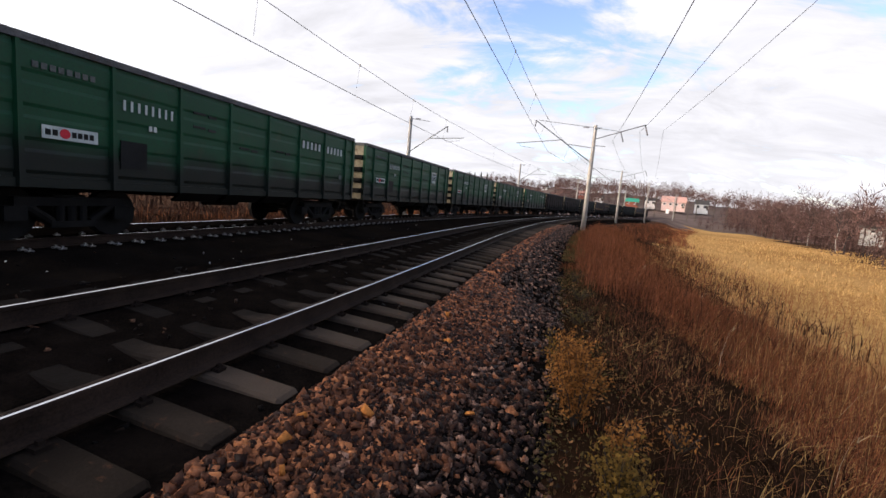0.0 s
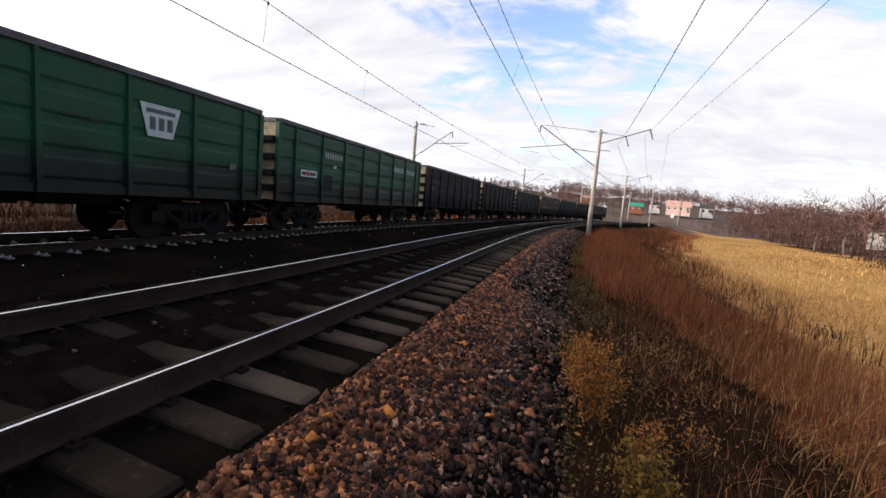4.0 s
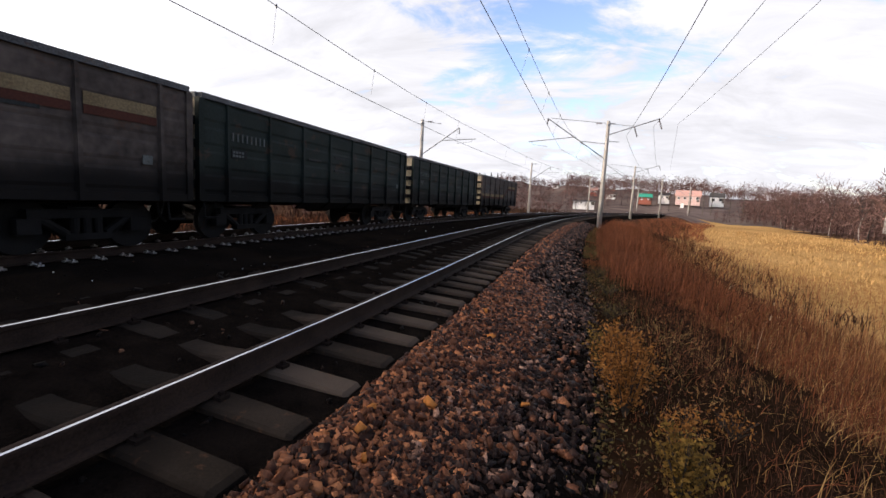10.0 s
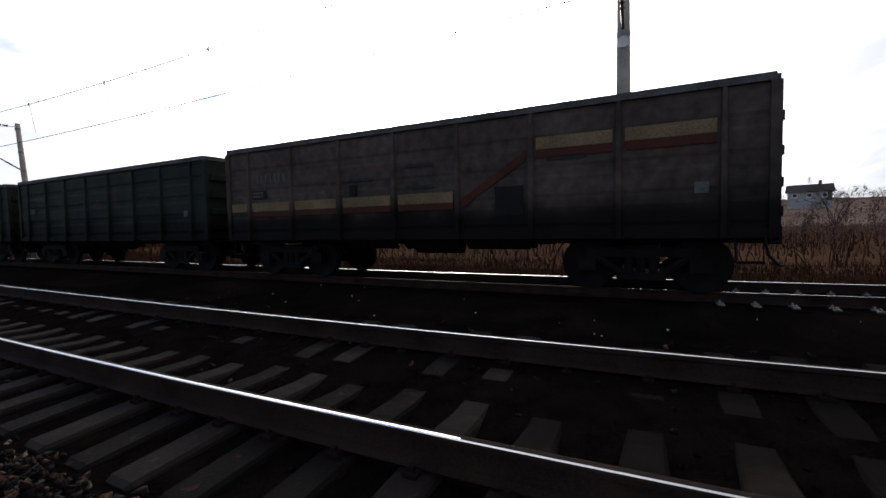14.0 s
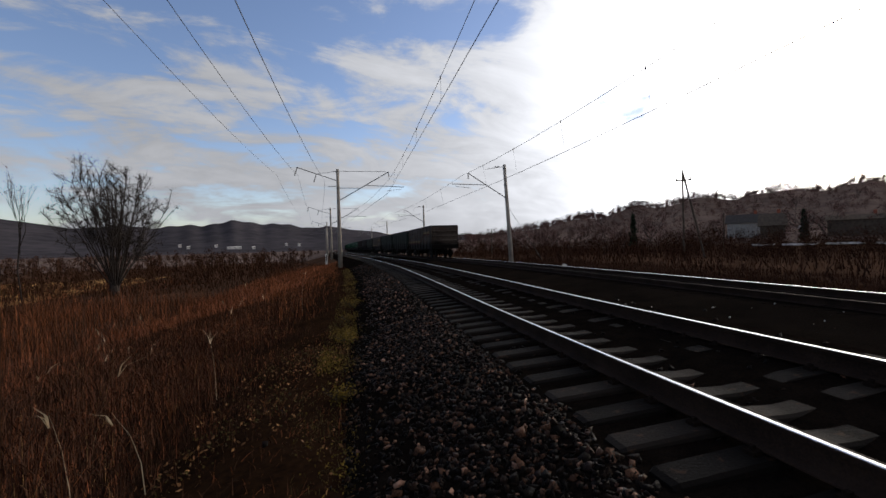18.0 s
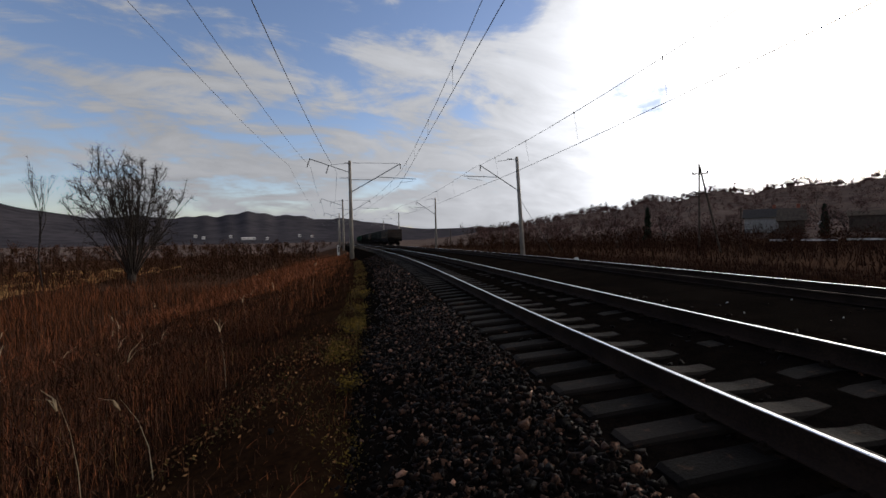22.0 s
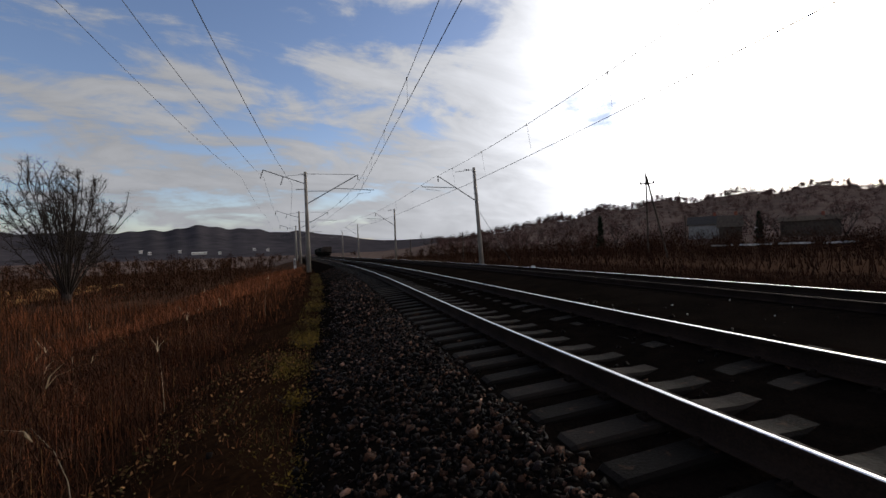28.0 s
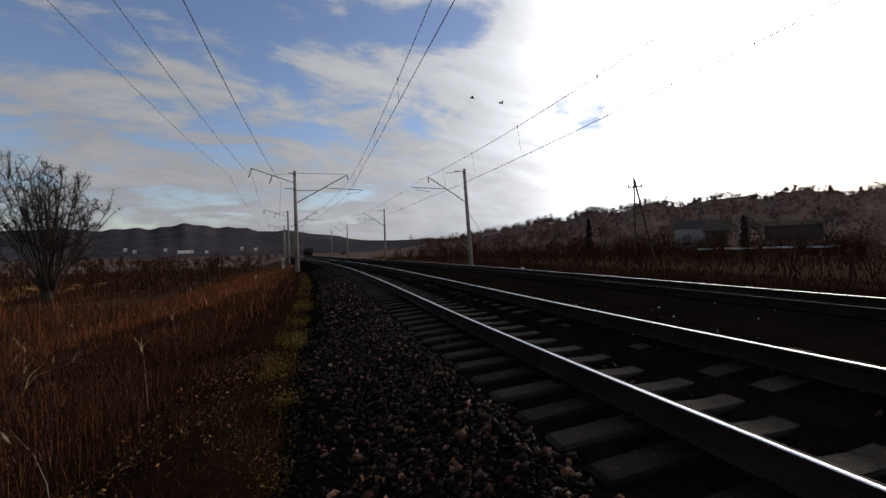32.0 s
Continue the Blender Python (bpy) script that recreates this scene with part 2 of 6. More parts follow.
M_ENDW = material("sunlit_tan_end_wall", (0.19, 0.152, 0.097), 0.8, scale=1.2, fine=20, second=(0.33, 0.272, 0.182), spots=0.6)
M_IRON = material("black_running_gear", (0.0045, 0.004, 0.0038), 0.7, second=(0.012, 0.0105, 0.0095))
M_TAN = material("faded_tan_stripe", (0.12, 0.085, 0.045), 0.7, scale=1.5, fine=25, second=(0.22, 0.16, 0.085), spots=0.5)
M_REDBR = material("red_brown_stripe", (0.06, 0.022, 0.015), 0.7, scale=1.5, fine=25)
M_WHITE = material("white_marking_paint", (0.40, 0.42, 0.39), 0.6, vary=0.2, scale=6, spots=0.2)
M_RED = material("red_badge", (0.45, 0.03, 0.04), 0.5)
M_BLACK = material("black_paint", (0.012, 0.012, 0.012), 0.5)
M_REED = material("red_brown_reed", (0.046, 0.016, 0.008), 0.8, second=(0.27, 0.092, 0.035), island=True, glow_through=0.1)
M_STRAW = material("golden_straw", (0.31, 0.16, 0.05), 0.85, second=(0.56, 0.345, 0.135), island=True, glow_through=0.3)
M_PLUME = material("pale_seed_head", (0.42, 0.30, 0.17), 0.9, second=(0.66, 0.52, 0.34), island=True, glow_through=0.4)
M_WEED = material("yellowing_weed_leaf", (0.06, 0.036, 0.010), 0.7, second=(0.25, 0.145, 0.032), island=True, glow_through=0.4)
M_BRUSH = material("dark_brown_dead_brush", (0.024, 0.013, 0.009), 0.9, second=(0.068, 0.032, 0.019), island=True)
M_RUSSTEM = material("rusty_red_dead_stem", (0.050, 0.018, 0.0098), 0.85, second=(0.26, 0.088, 0.038), island=True, glow_through=0.15)
M_MOSSY = material("yellow_green_low_weed", (0.028, 0.022, 0.006), 0.7, second=(0.19, 0.125, 0.024), island=True, glow_through=0.4)
M_LEAF = material("fallen_brown_leaf", (0.05, 0.022, 0.010), 0.7, second=(0.34, 0.17, 0.07), island=True)
M_OLIVE = material("olive_grass_blade", (0.030, 0.028, 0.010), 0.8, second=(0.13, 0.092, 0.032), island=True, glow_through=0.3)
M_TWIG = material("bare_twigs", (0.058, 0.034, 0.029), 0.9, second=(0.155, 0.09, 0.075), island=True)
M_BARK = material("grey_bark", (0.030, 0.024, 0.021), 0.9, scale=6, fine=60, second=(0.062, 0.051, 0.044), bump=0.6)
M_BIRCH = material("pale_birch_bark", (0.18, 0.155, 0.135), 0.8, scale=5, fine=30, spots=0.6)
M_FIR = material("dark_conifer_needles", (0.010, 0.017, 0.010), 0.85, second=(0.025, 0.036, 0.02), island=True)
M_RUSSET = material("orange_autumn_leaf", (0.13, 0.050, 0.013), 0.7, second=(0.40, 0.175, 0.045), island=True, glow_through=0.45)
M_PINK = material("pink_plaster", (0.52, 0.36, 0.31), 0.9)
M_ROOF = material("terracotta_roof", (0.44, 0.25, 0.20), 0.9)
M_TEAL = material("green_sheet_roof", (0.03, 0.22, 0.14), 0.5)
M_PLASTER = material("white_plaster", (0.66, 0.63, 0.58), 0.9)
M_GREYWALL = material("weathered_grey_plaster", (0.30, 0.285, 0.265), 0.9, second=(0.42, 0.40, 0.37))
M_BRICK = material("red_brick_wall", (0.26, 0.09, 0.06), 0.9)
M_SLATE = material("grey_slate_roof", (0.055, 0.05, 0.047), 0.92)
M_PANE = material("dark_window_glass", (0.02, 0.022, 0.026), 0.08)
M_TIMBER = material("weathered_timber", (0.07, 0.055, 0.042), 0.9, scale=3, fine=30, second=(0.12, 0.095, 0.075), bump=0.4)
M_LITTER = material("crumpled_pale_litter", (0.60, 0.58, 0.54), 0.6)

# ---- plan ----
PSI0, KC, KB = 0.2303, 0.0045, 0.01399  # heading at the camera and the bend of the line
RAIL_D, W_FAR, CANT, Z_FAR, C_FAR = 2.0587, 6.832, 0.116, -0.156, 0.0
KNOT_I, KNOT_S = (-13, -5, -3, 0, 2, 6, 12), (-7.20, -3.17, -2.27, -0.72, 0.42, 2.62, 6.24)  # unevenly laid sleepers
SP = 0.5378
HW, ZT = 1.40, 3.42  # wagon half width and height
PITCH, HALF = 13.2, 6.1  # coupled length and half body length
SLACK = {0: 0.0, 1: -0.28, 2: -0.13, 3: 0.17, 4: 0.07, 5: 0.17, 6: 0.32}  # play in the couplings at the tail
W0, WV = 7.13, -11.46  # last wagon's rear end at 13.5 s, and its speed


def sleeper_s(i):
    """Where the i-th sleeper of the near track lies along it."""
    if i < KNOT_I[0]:
        return KNOT_S[0] + (i - KNOT_I[0]) * 0.545
    if i > KNOT_I[-1]:
        return KNOT_S[-1] + (i - KNOT_I[-1]) * 0.578
    return float(np.interp(i, KNOT_I, KNOT_S))


SLEEPER_S = np.array([sleeper_s(i) for i in range(-420, 420)])


def heading(s):
    return PSI0 + KC * s - KB * 9 * math.tanh(s / 9) - (0.0015 * (s - 25 * math.tanh(s / 25)) if s > 0 else 0.0048 * (s - 40 * math.tanh(s / 40)))


STEP = 0.25
REACH = 420
_n = int(REACH / STEP)
_xy = {}
_x, _y = -math.cos(PSI0) * RAIL_D, math.sin(PSI0) * RAIL_D
_xy[0] = (_x, _y)
for sgn in (1, -1):
    x, y = _x, _y
    for i in range(1, _n + 1):
        a = heading(sgn * (i - 0.5) * STEP)
        x, y = x + sgn * STEP * math.sin(a), y + sgn * STEP * math.cos(a)
        _xy[sgn * i] = (x, y)


def on_track(s, u, z=0.0):
    """A place s metres along the near rail and u metres to its left."""
    s = max(-REACH + 1, min(REACH - 1, s))
    i = math.floor(s / STEP)
    k = s / STEP - i
    (x0, y0), (x1, y1) = _xy[i], _xy[i + 1]
    a = heading(s)
    return Vector((x0 + (x1 - x0) * k - u * math.cos(a), y0 + (y1 - y0) * k + u * math.sin(a), z))


def along(s, u, z=0.0):
    """A pose on the track, x along it and y to the left."""
    return Matrix.Translation(on_track(s, u, z)) @ pose(0, 0, 0, 0, 0, 90 - math.degrees(heading(s)))


class Geo:
    def __init__(self):
        self.v, self.f = [], []

    def add(self, vs, fs, m=None):
        o = len(self.v)
        self.v += [tuple(m @ Vector(p)) if m else tuple(p) for p in vs]
        self.f += [tuple(i + o for i in q) for q in fs]
        return self

    def box(self, x0, x1, y0, y1, z0, z1, m=None):
        vs = [(x, y, z) for z in (z0, z1) for y in (y0, y1) for x in (x0, x1)]
        return self.add(vs, [(0, 2, 3, 1), (4, 5, 7, 6), (0, 1, 5, 4), (2, 6, 7, 3), (0, 4, 6, 2), (1, 3, 7, 5)], m)

    def tube(self, pts, r, n=8, r2=None):
        pts = [Vector(p) for p in pts]
        o = len(self.v)
        for i, p in enumerate(pts):
            d = (pts[min(i + 1, len(pts) - 1)] - pts[max(i - 1, 0)]).normalized()
            side = d.cross(Vector((0, 0, 1)) if abs(d.z) < 0.9 else Vector((1, 0, 0))).normalized()
            up = side.cross(d)
            rr = r if r2 is None else r + (r2 - r) * i / (len(pts) - 1)
            self.v += [tuple(p + rr * (math.cos(2 * math.pi * j / n) * side + math.sin(2 * math.pi * j / n) * up)) for j in range(n)]
        for i in range(len(pts) - 1):
            self.f += [(o + i * n + j, o + i * n + (j + 1) % n, o + (i + 1) * n + (j + 1) % n, o + (i + 1) * n + j) for j in range(n)]
        self.f += [tuple(o + j for j in reversed(range(n))), tuple(o + (len(pts) - 1) * n + j for j in range(n))]
        return self

    def data(self, name, mat, smooth=False):
        me = bpy.data.meshes.new(name)
        me.from_pydata(self.v, [], self.f)
        me.materials.append(mat)
        if smooth:
            me.polygons.foreach_set("use_smooth", [True] * len(me.polygons))
        me.update()
        return me


def part(name, geo, mat, parent=None, label="", m=None, smooth=False):
    ob = new(name, geo.data(name, mat, smooth) if isinstance(geo, Geo) else geo)
    if parent:
        ob.parent = parent
    if m:
        ob.matrix_basis = m
    return tagged(ob, label)


# ---- ground ----
TRACK_S = np.arange(-400, 401, 2.0)
TRACK_P = np.array([on_track(s, 0)[:2] for s in TRACK_S])
TRACK_H = np.array([heading(s) for s in TRACK_S])


def rail_frame(x, y):
    """Distance along the line and to its left, for arrays of places."""
    x, y = np.asarray(x, float), np.asarray(y, float)
    s, u = np.empty(x.shape), np.empty(x.shape)
    for a in range(0, len(x), 4000):
        xs, ys = x[a:a + 4000, None], y[a:a + 4000, None]
        i = ((xs - TRACK_P[:, 0]) ** 2 + (ys - TRACK_P[:, 1]) ** 2).argmin(1)
        dx, dy = xs[:, 0] - TRACK_P[i, 0], ys[:, 0] - TRACK_P[i, 1]
        h = TRACK_H[i]
        s[a:a + 4000] = TRACK_S[i] + dx * np.sin(h) + dy * np.cos(h)
        u[a:a + 4000] = -dx * np.cos(h) + dy * np.sin(h)
    return s, u


HILL_AZ = [-180, -160, -120, -60, -40, -28, -20, -10, 0, 15, 40, 70, 95, 110, 125, 135, 145, 152, 158, 180]
HILL_EL = [0.2, 0.4, 0.6, 0.9, 1.2, 1.8, 2.4, 2.5, 2.8, 2.7, 1.8, 2.2, 4.2, 4.8, 4.4, 3.1, 1.5, 0.8, 0.2, 0.2]
MOUNT_AZ = [-180, -173, -166, -163, -160, -140, -100, 0, 100, 140, 150, 157, 162, 168, 172, 179, 180]
MOUNT_EL = [3.6, 3.1, 2.9, 4.0, 4.1, 3.4, 2.0, 1.0, 1.5, 1.2, 1.2, 1.5, 2.1, 3.1, 3.3, 3.6, 3.6]


def ramp01(v, a, b):
    k = np.clip((v - a) / (b - a), 0, 1)
    return k * k * (3 - 2 * k)


def ground_z(x, y):
    x, y = np.asarray(x, float), np.asarray(y, float)
    s, u = rail_frame(x, y)
    d = np.hypot(x, y)
    az = np.degrees(np.arctan2(-x, y))
    z = np.interp(u, [-12, -8.5, -5.5, -3.3, -2.6, -1.4, 2, 11.5, 14, 20, 60], [-2.3, -2.15, -1.35, -0.78, -0.72, -0.72, -0.75, -0.8, -1.0, -1.15, -1.3])
    rough = np.sin(x * 0.9 + 1.3 * np.sin(y * 0.37)) * np.sin(y * 0.8 + np.sin(x * 0.43)) * 0.10
    z = z + rough * ramp01(np.abs(u - 4.5), 7.5, 10)
    lump = 1 + 0.06 * np.sin(np.radians(az) * 52 + d * 0.01) + 0.03 * np.sin(np.radians(az) * 132 + 1)
    z = z + ramp01(d, 110, 400) * 400 * np.tan(np.radians(np.interp(az, HILL_AZ, HILL_EL))) * lump
    return z + ramp01(d, 1000, 2100) * 2100 * np.tan(np.radians(np.interp(az, MOUNT_AZ, MOUNT_EL) * (1 + 0.04 * np.sin(np.radians(az) * 65 + 0.6) + 0.025 * np.sin(np.radians(az) * 166) + 0.05 * np.sin(np.radians(az) * 27)))) * 0.95


def field_edge(az):
    """How far the golden field reaches at a bearing."""
    return np.interp(az, [-60, -44, -39.4, -34.5, -30, -27, -20, -14], [45, 56, 69, 112, 140, 150, 150, 120])


half = [0.5 * i for i in range(50)]
while half[-1] < 4300:
    half.append(half[-1] + max(0.5, half[-1] * 0.075) if half[-1] > 24.4 else half[-1] + 0.5)
axis = np.array(sorted({round(sg * v, 3) for v in half for sg in (1, -1)}))
gx, gy = [a.ravel() for a in np.meshgrid(axis, axis)]
gz = ground_z(gx, gy)
gs, gu = rail_frame(gx, gy)
nk = len(axis)
ids = np.arange(nk * nk).reshape(nk, nk)
quads = np.stack([ids[:-1, :-1], ids[:-1, 1:], ids[1:, 1:], ids[1:, :-1]], -1).reshape(-1, 4)
cx, cy, cu = gx[quads].mean(1), gy[quads].mean(1), gu[quads].mean(1)
cd, caz = np.hypot(cx, cy), np.degrees(np.arctan2(-cx, cy))
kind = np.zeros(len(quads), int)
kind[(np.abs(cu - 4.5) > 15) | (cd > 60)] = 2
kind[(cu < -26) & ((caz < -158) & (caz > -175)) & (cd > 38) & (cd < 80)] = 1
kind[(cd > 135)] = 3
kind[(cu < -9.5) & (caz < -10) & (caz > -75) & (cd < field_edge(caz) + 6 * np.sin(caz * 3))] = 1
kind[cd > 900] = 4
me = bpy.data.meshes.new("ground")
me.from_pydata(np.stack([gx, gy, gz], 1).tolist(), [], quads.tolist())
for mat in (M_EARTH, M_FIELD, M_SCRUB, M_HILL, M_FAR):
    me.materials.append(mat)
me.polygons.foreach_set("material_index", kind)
me.polygons.foreach_set("use_smooth", [True] * len(quads))
me.update()
tagged(new("ground", me), "rough ground of dead grass, golden field and bare hills", "ground", kind="structure")


def sweep(profile, s0, s1, ds):
    """A strip along the line, from (u, z) pairs."""
    g = Geo()
    n = int((s1 - s0) / ds)
    k = len(profile)
    for i in range(n + 1):
        s = s0 + (s1 - s0) * i / n
        g.v += [tuple(on_track(s, u, z)) for u, z in profile]
    g.f = [(i * k + j, i * k + j + 1, (i + 1) * k + j + 1, (i + 1) * k + j) for i in range(n) for j in range(k - 1)]
    return g


BED = [(-2.75, -0.80), (-2.2, -0.62), (-1.5, -0.42), (-0.95, -0.27), (-0.75, -0.285), (0.5, -0.265 + CANT * 0.3), (0.9, -0.21 + CANT * 0.55), (1.5, -0.195 + CANT * 0.95), (2.35, -0.26 + CANT), (2.7, -0.20 + CANT), (3.5, -0.46), (4.4, -0.52)]
BED_FAR = [(4.4, -0.52), (5.4, -0.50), (W_FAR - 0.9, Z_FAR - 0.21), (W_FAR - 0.5, Z_FAR - 0.20), (W_FAR + 2.1, Z_FAR - 0.20), (W_FAR + 2.6, Z_FAR - 0.22), (W_FAR + 3.6, -0.72), (W_FAR + 4.4, -1.0)]
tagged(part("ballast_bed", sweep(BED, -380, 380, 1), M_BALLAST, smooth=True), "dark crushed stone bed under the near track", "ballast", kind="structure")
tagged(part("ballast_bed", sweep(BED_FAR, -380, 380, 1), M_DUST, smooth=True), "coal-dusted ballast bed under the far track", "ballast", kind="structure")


def bed_z(u):
    return float(np.interp(u, [p[0] for p in BED + BED_FAR[1:]], [p[1] for p in BED + BED_FAR[1:]]))


# ---- rails and sleepers ----
HEAD = [(-0.036, -0.040), (-0.037, -0.014), (-0.031, -0.005), (-0.019, -0.001), (-0.006, 0.0), (0.006, 0.0), (0.019, -0.001), (0.031, -0.005), (0.037, -0.014), (0.036, -0.040), (0.010, -0.052), (0.009, -0.150), (0.075, -0.170), (0.075, -0.181), (-0.075, -0.181), (-0.075, -0.170), (-0.009, -0.150), (-0.010, -0.052), (-0.036, -0.040)]
near_track = tagged(new("railway_track"), "near railway track with rusty rails on concrete sleepers", "railway track", kind="structure")
far_track = tagged(new("railway_track"), "far railway track that carries the coal train", "railway track", kind="structure")
for track, u0, zz in ((near_track, 0, (0, CANT)), (far_track, W_FAR, (Z_FAR, Z_FAR + C_FAR))):
    for k in (0, 1):
        g = sweep([(u0 + 1.595 * k + a, zz[k] + b) for a, b in HEAD], -330, 330, 0.5)
        rail = part("rail", g, M_RUST, track, "rail with a worn running surface, its glint widened in places")
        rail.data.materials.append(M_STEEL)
        n = len(HEAD) - 1
        # Band width differs ahead and behind: glint strength is painted into the worn steel.
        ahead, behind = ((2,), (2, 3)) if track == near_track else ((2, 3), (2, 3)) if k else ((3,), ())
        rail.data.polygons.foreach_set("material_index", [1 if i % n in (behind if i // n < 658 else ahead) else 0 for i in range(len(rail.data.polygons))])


def sleeper_mesh():
    g = Geo()
    ring = []
    for y, wt, zt in ((-0.76, 0.085, -0.215), (-0.72, 0.10, -0.197), (0.38, 0.10, -0.197), (0.62, 0.092, -0.222), (0.98, 0.092, -0.222), (1.22, 0.10, -0.197), (2.24, 0.10, -0.197), (2.28, 0.085, -0.215)):
        ring.append([(-0.15, y, -0.42), (-wt - 0.02, y, zt - 0.02), (-wt, y, zt), (wt, y, zt), (wt + 0.02, y, zt - 0.02), (0.15, y, -0.42)])
    for r in ring:
        g.v += r
    for i in range(len(ring) - 1):
        g.f += [(i * 6 + j, (i + 1) * 6 + j, (i + 1) * 6 + j + 1, i * 6 + j + 1) for j in range(5)]
    g.f += [(0, 1, 2, 3, 4, 5), tuple(range(len(ring) * 6 - 1, len(ring) * 6 - 7, -1))]
    return g


# ---- ballast stones ----
rng = np.random.default_rng(7)
SHARD_V = np.array([(x, y, z) for z in (-1, 1) for y in (-1, 1) for x in (-1, 1)], float) * 0.8
SHARD_F = np.array([(0, 2, 3), (0, 3, 1), (4, 5, 7), (4, 7, 6), (0, 1, 5), (0, 5, 4), (2, 6, 7), (2, 7, 3), (0, 4, 6), (0, 6, 2), (1, 3, 7), (1, 7, 5)])


def turns(n):
    q = rng.normal(size=(n, 4))
    q /= np.linalg.norm(q, axis=1)[:, None]
    w, x, y, z = q.T
    return np.stack([1 - 2 * (y * y + z * z), 2 * (x * y - w * z), 2 * (x * z + w * y), 2 * (x * y + w * z), 1 - 2 * (x * x + z * z), 2 * (y * z - w * x), 2 * (x * z - w * y), 2 * (y * z + w * x), 1 - 2 * (x * x + y * y)], -1).reshape(n, 3, 3)


def rocks(places, sizes):
    n = len(places)
    v = (SHARD_V[None] + rng.uniform(-0.55, 0.55, (n, 8, 3))) * rng.uniform(0.28, 1.2, (n, 1, 3)) * sizes[:, None, None] * 0.62
    v = np.einsum("nij,nkj->nki", turns(n), v) + places[:, None]
    f = SHARD_F[None] + (np.arange(n) * 8)[:, None, None]
    return v.reshape(-1, 3), f.reshape(-1, 3)


def raw_mesh(name, v, f, mat):
    m = bpy.data.meshes.new(name)
    v, f = np.asarray(v, np.float32), np.asarray(f, np.int32)
    k = f.shape[1]
    m.vertices.add(len(v))
    m.vertices.foreach_set("co", v.ravel())
    m.loops.add(f.size)
    m.loops.foreach_set("vertex_index", f.ravel())
    m.polygons.add(len(f))
    m.polygons.foreach_set("loop_start", np.arange(len(f), dtype=np.int32) * k)
    m.materials.append(mat)
    m.update(calc_edges=True)
    return m


def scatter(n, s0, s1, u0, u1, lift=0.0):
    s, u = rng.uniform(s0, s1, n), rng.uniform(u0, u1, n)
    return np.array([on_track(a, b, bed_z(b) + lift) for a, b in zip(s, u)]), s, u


def is_sleeper(s, u):
    i = np.clip(np.searchsorted(SLEEPER_S, s), 1, len(SLEEPER_S) - 1)
    gap = np.minimum(np.abs(s - SLEEPER_S[i]), np.abs(s - SLEEPER_S[i - 1]))
    return (gap < 0.16) & (u > -0.80)


def stones(n, s0, s1, u0, u1, lo, hi, keep=None):
    p, s, u = scatter(n, s0, s1, u0, u1)
    ok = ~is_sleeper(s, u)
    ok &= rng.uniform(0, 1, n) < np.clip((-0.72 - u + np.abs(rng.normal(0, 0.08, n))) / 0.22, 0.25, 1)
    ok &= (rng.uniform(0, 1, n) < np.clip((u + 2.45 + 0.18 * np.sin(s * 1.7) + 0.12 * np.sin(s * 4.1)) / 0.75, 0.12, 1)) | (u0 < -3)
    return rocks(p[ok], rng.uniform(lo, hi, ok.sum()))


heaps = [(19000, -1, 9, -1.75, -0.80, 0.03, 0.062, M_STONE), (17000, -1, 9, -2.6, -1.3, 0.028, 0.058, M_COLD), (500, -1, 9, -2.6, -0.85, 0.055, 0.08, M_STONE),
         (5200, 9, 40, -1.3, -0.78, 0.05, 0.085, M_STONE), (6500, 9, 45, -2.4, -1.1, 0.045, 0.085, M_COLD),
         (7000, -9, -1, -2.5, -0.70, 0.03, 0.06, M_DIMSTONE), (2600, -9, -1, -2.3, -0.75, 0.022, 0.05, M_COLD), (5000, -40, -9, -2.4, -0.75, 0.03, 0.06, M_DIMSTONE), (1200, -24, -9, -2.2, -0.75, 0.03, 0.055, M_COLD),
         (3000, -9, 14, -3.3, -2.1, 0.025, 0.055, M_DIMSTONE), (500, -1, 14, -3.1, -2.2, 0.05, 0.085, M_COLD),
         (3200, -8, 12, -0.72, 2.3, 0.025, 0.05, M_DIMSTONE), (2600, -8, 12, 2.3, 4.0, 0.035, 0.07, M_DIMSTONE), (900, -14, 26, 4.0, 6.4, 0.02, 0.05, M_DIMSTONE)]
for *row, mat in heaps:
    v, f = stones(*row)
    what = {M_STONE: "rust-brown", M_COLD: "grey-brown", M_DIMSTONE: "dark shade-toned"}[mat]
    tagged(new("ballast_stones", raw_mesh("ballast_stones", v, f, mat)), f"loose {what} granite ballast stones beside the track", "ballast", kind="stuff")
for i in range(260):
    s, u = rng.uniform(0.5, 7.0), rng.uniform(-2.3, -0.85)
    v, f = rocks(np.zeros((1, 3)), np.array([rng.uniform(0.045, 0.068)]))
    ob = part("ballast_stone", raw_mesh("ballast_stone", v, f, M_STONE), None, near_track, m=Matrix.Translation(on_track(s, u, bed_z(u) + 0.025)))
for s, u, r in ((3.35, -1.28, 0.085), (2.75, -1.05, 0.065), (2.55, -1.2, 0.06), (4.0, -1.9, 0.06), (3.0, -1.0, 0.055), (6.0, -1.1, 0.06), (5.2, -1.35, 0.055)):
    v, f = rocks(np.zeros((1, 3)), np.array([r]))
    part("orange_stone", raw_mesh("orange_stone", v, f, M_ORANGE), None, near_track, "rust-orange ballast stone", Matrix.Translation(on_track(s, u, bed_z(u) + 0.04)))
p, s, u = scatter(50, -12, 26, 3.2, 6.6, 0.02)
v, f = rocks(p, rng.uniform(0.012, 0.03, 50))
tagged(new("pale_chips", raw_mesh("pale_chips", v, f, M_LITTER)), "scattered pale stone chips between the tracks", "stone chips", kind="stuff")


# ---- catenary masts ----
def straight(a, b, r, n=8):
    return Geo().tube([a, b], r, n)


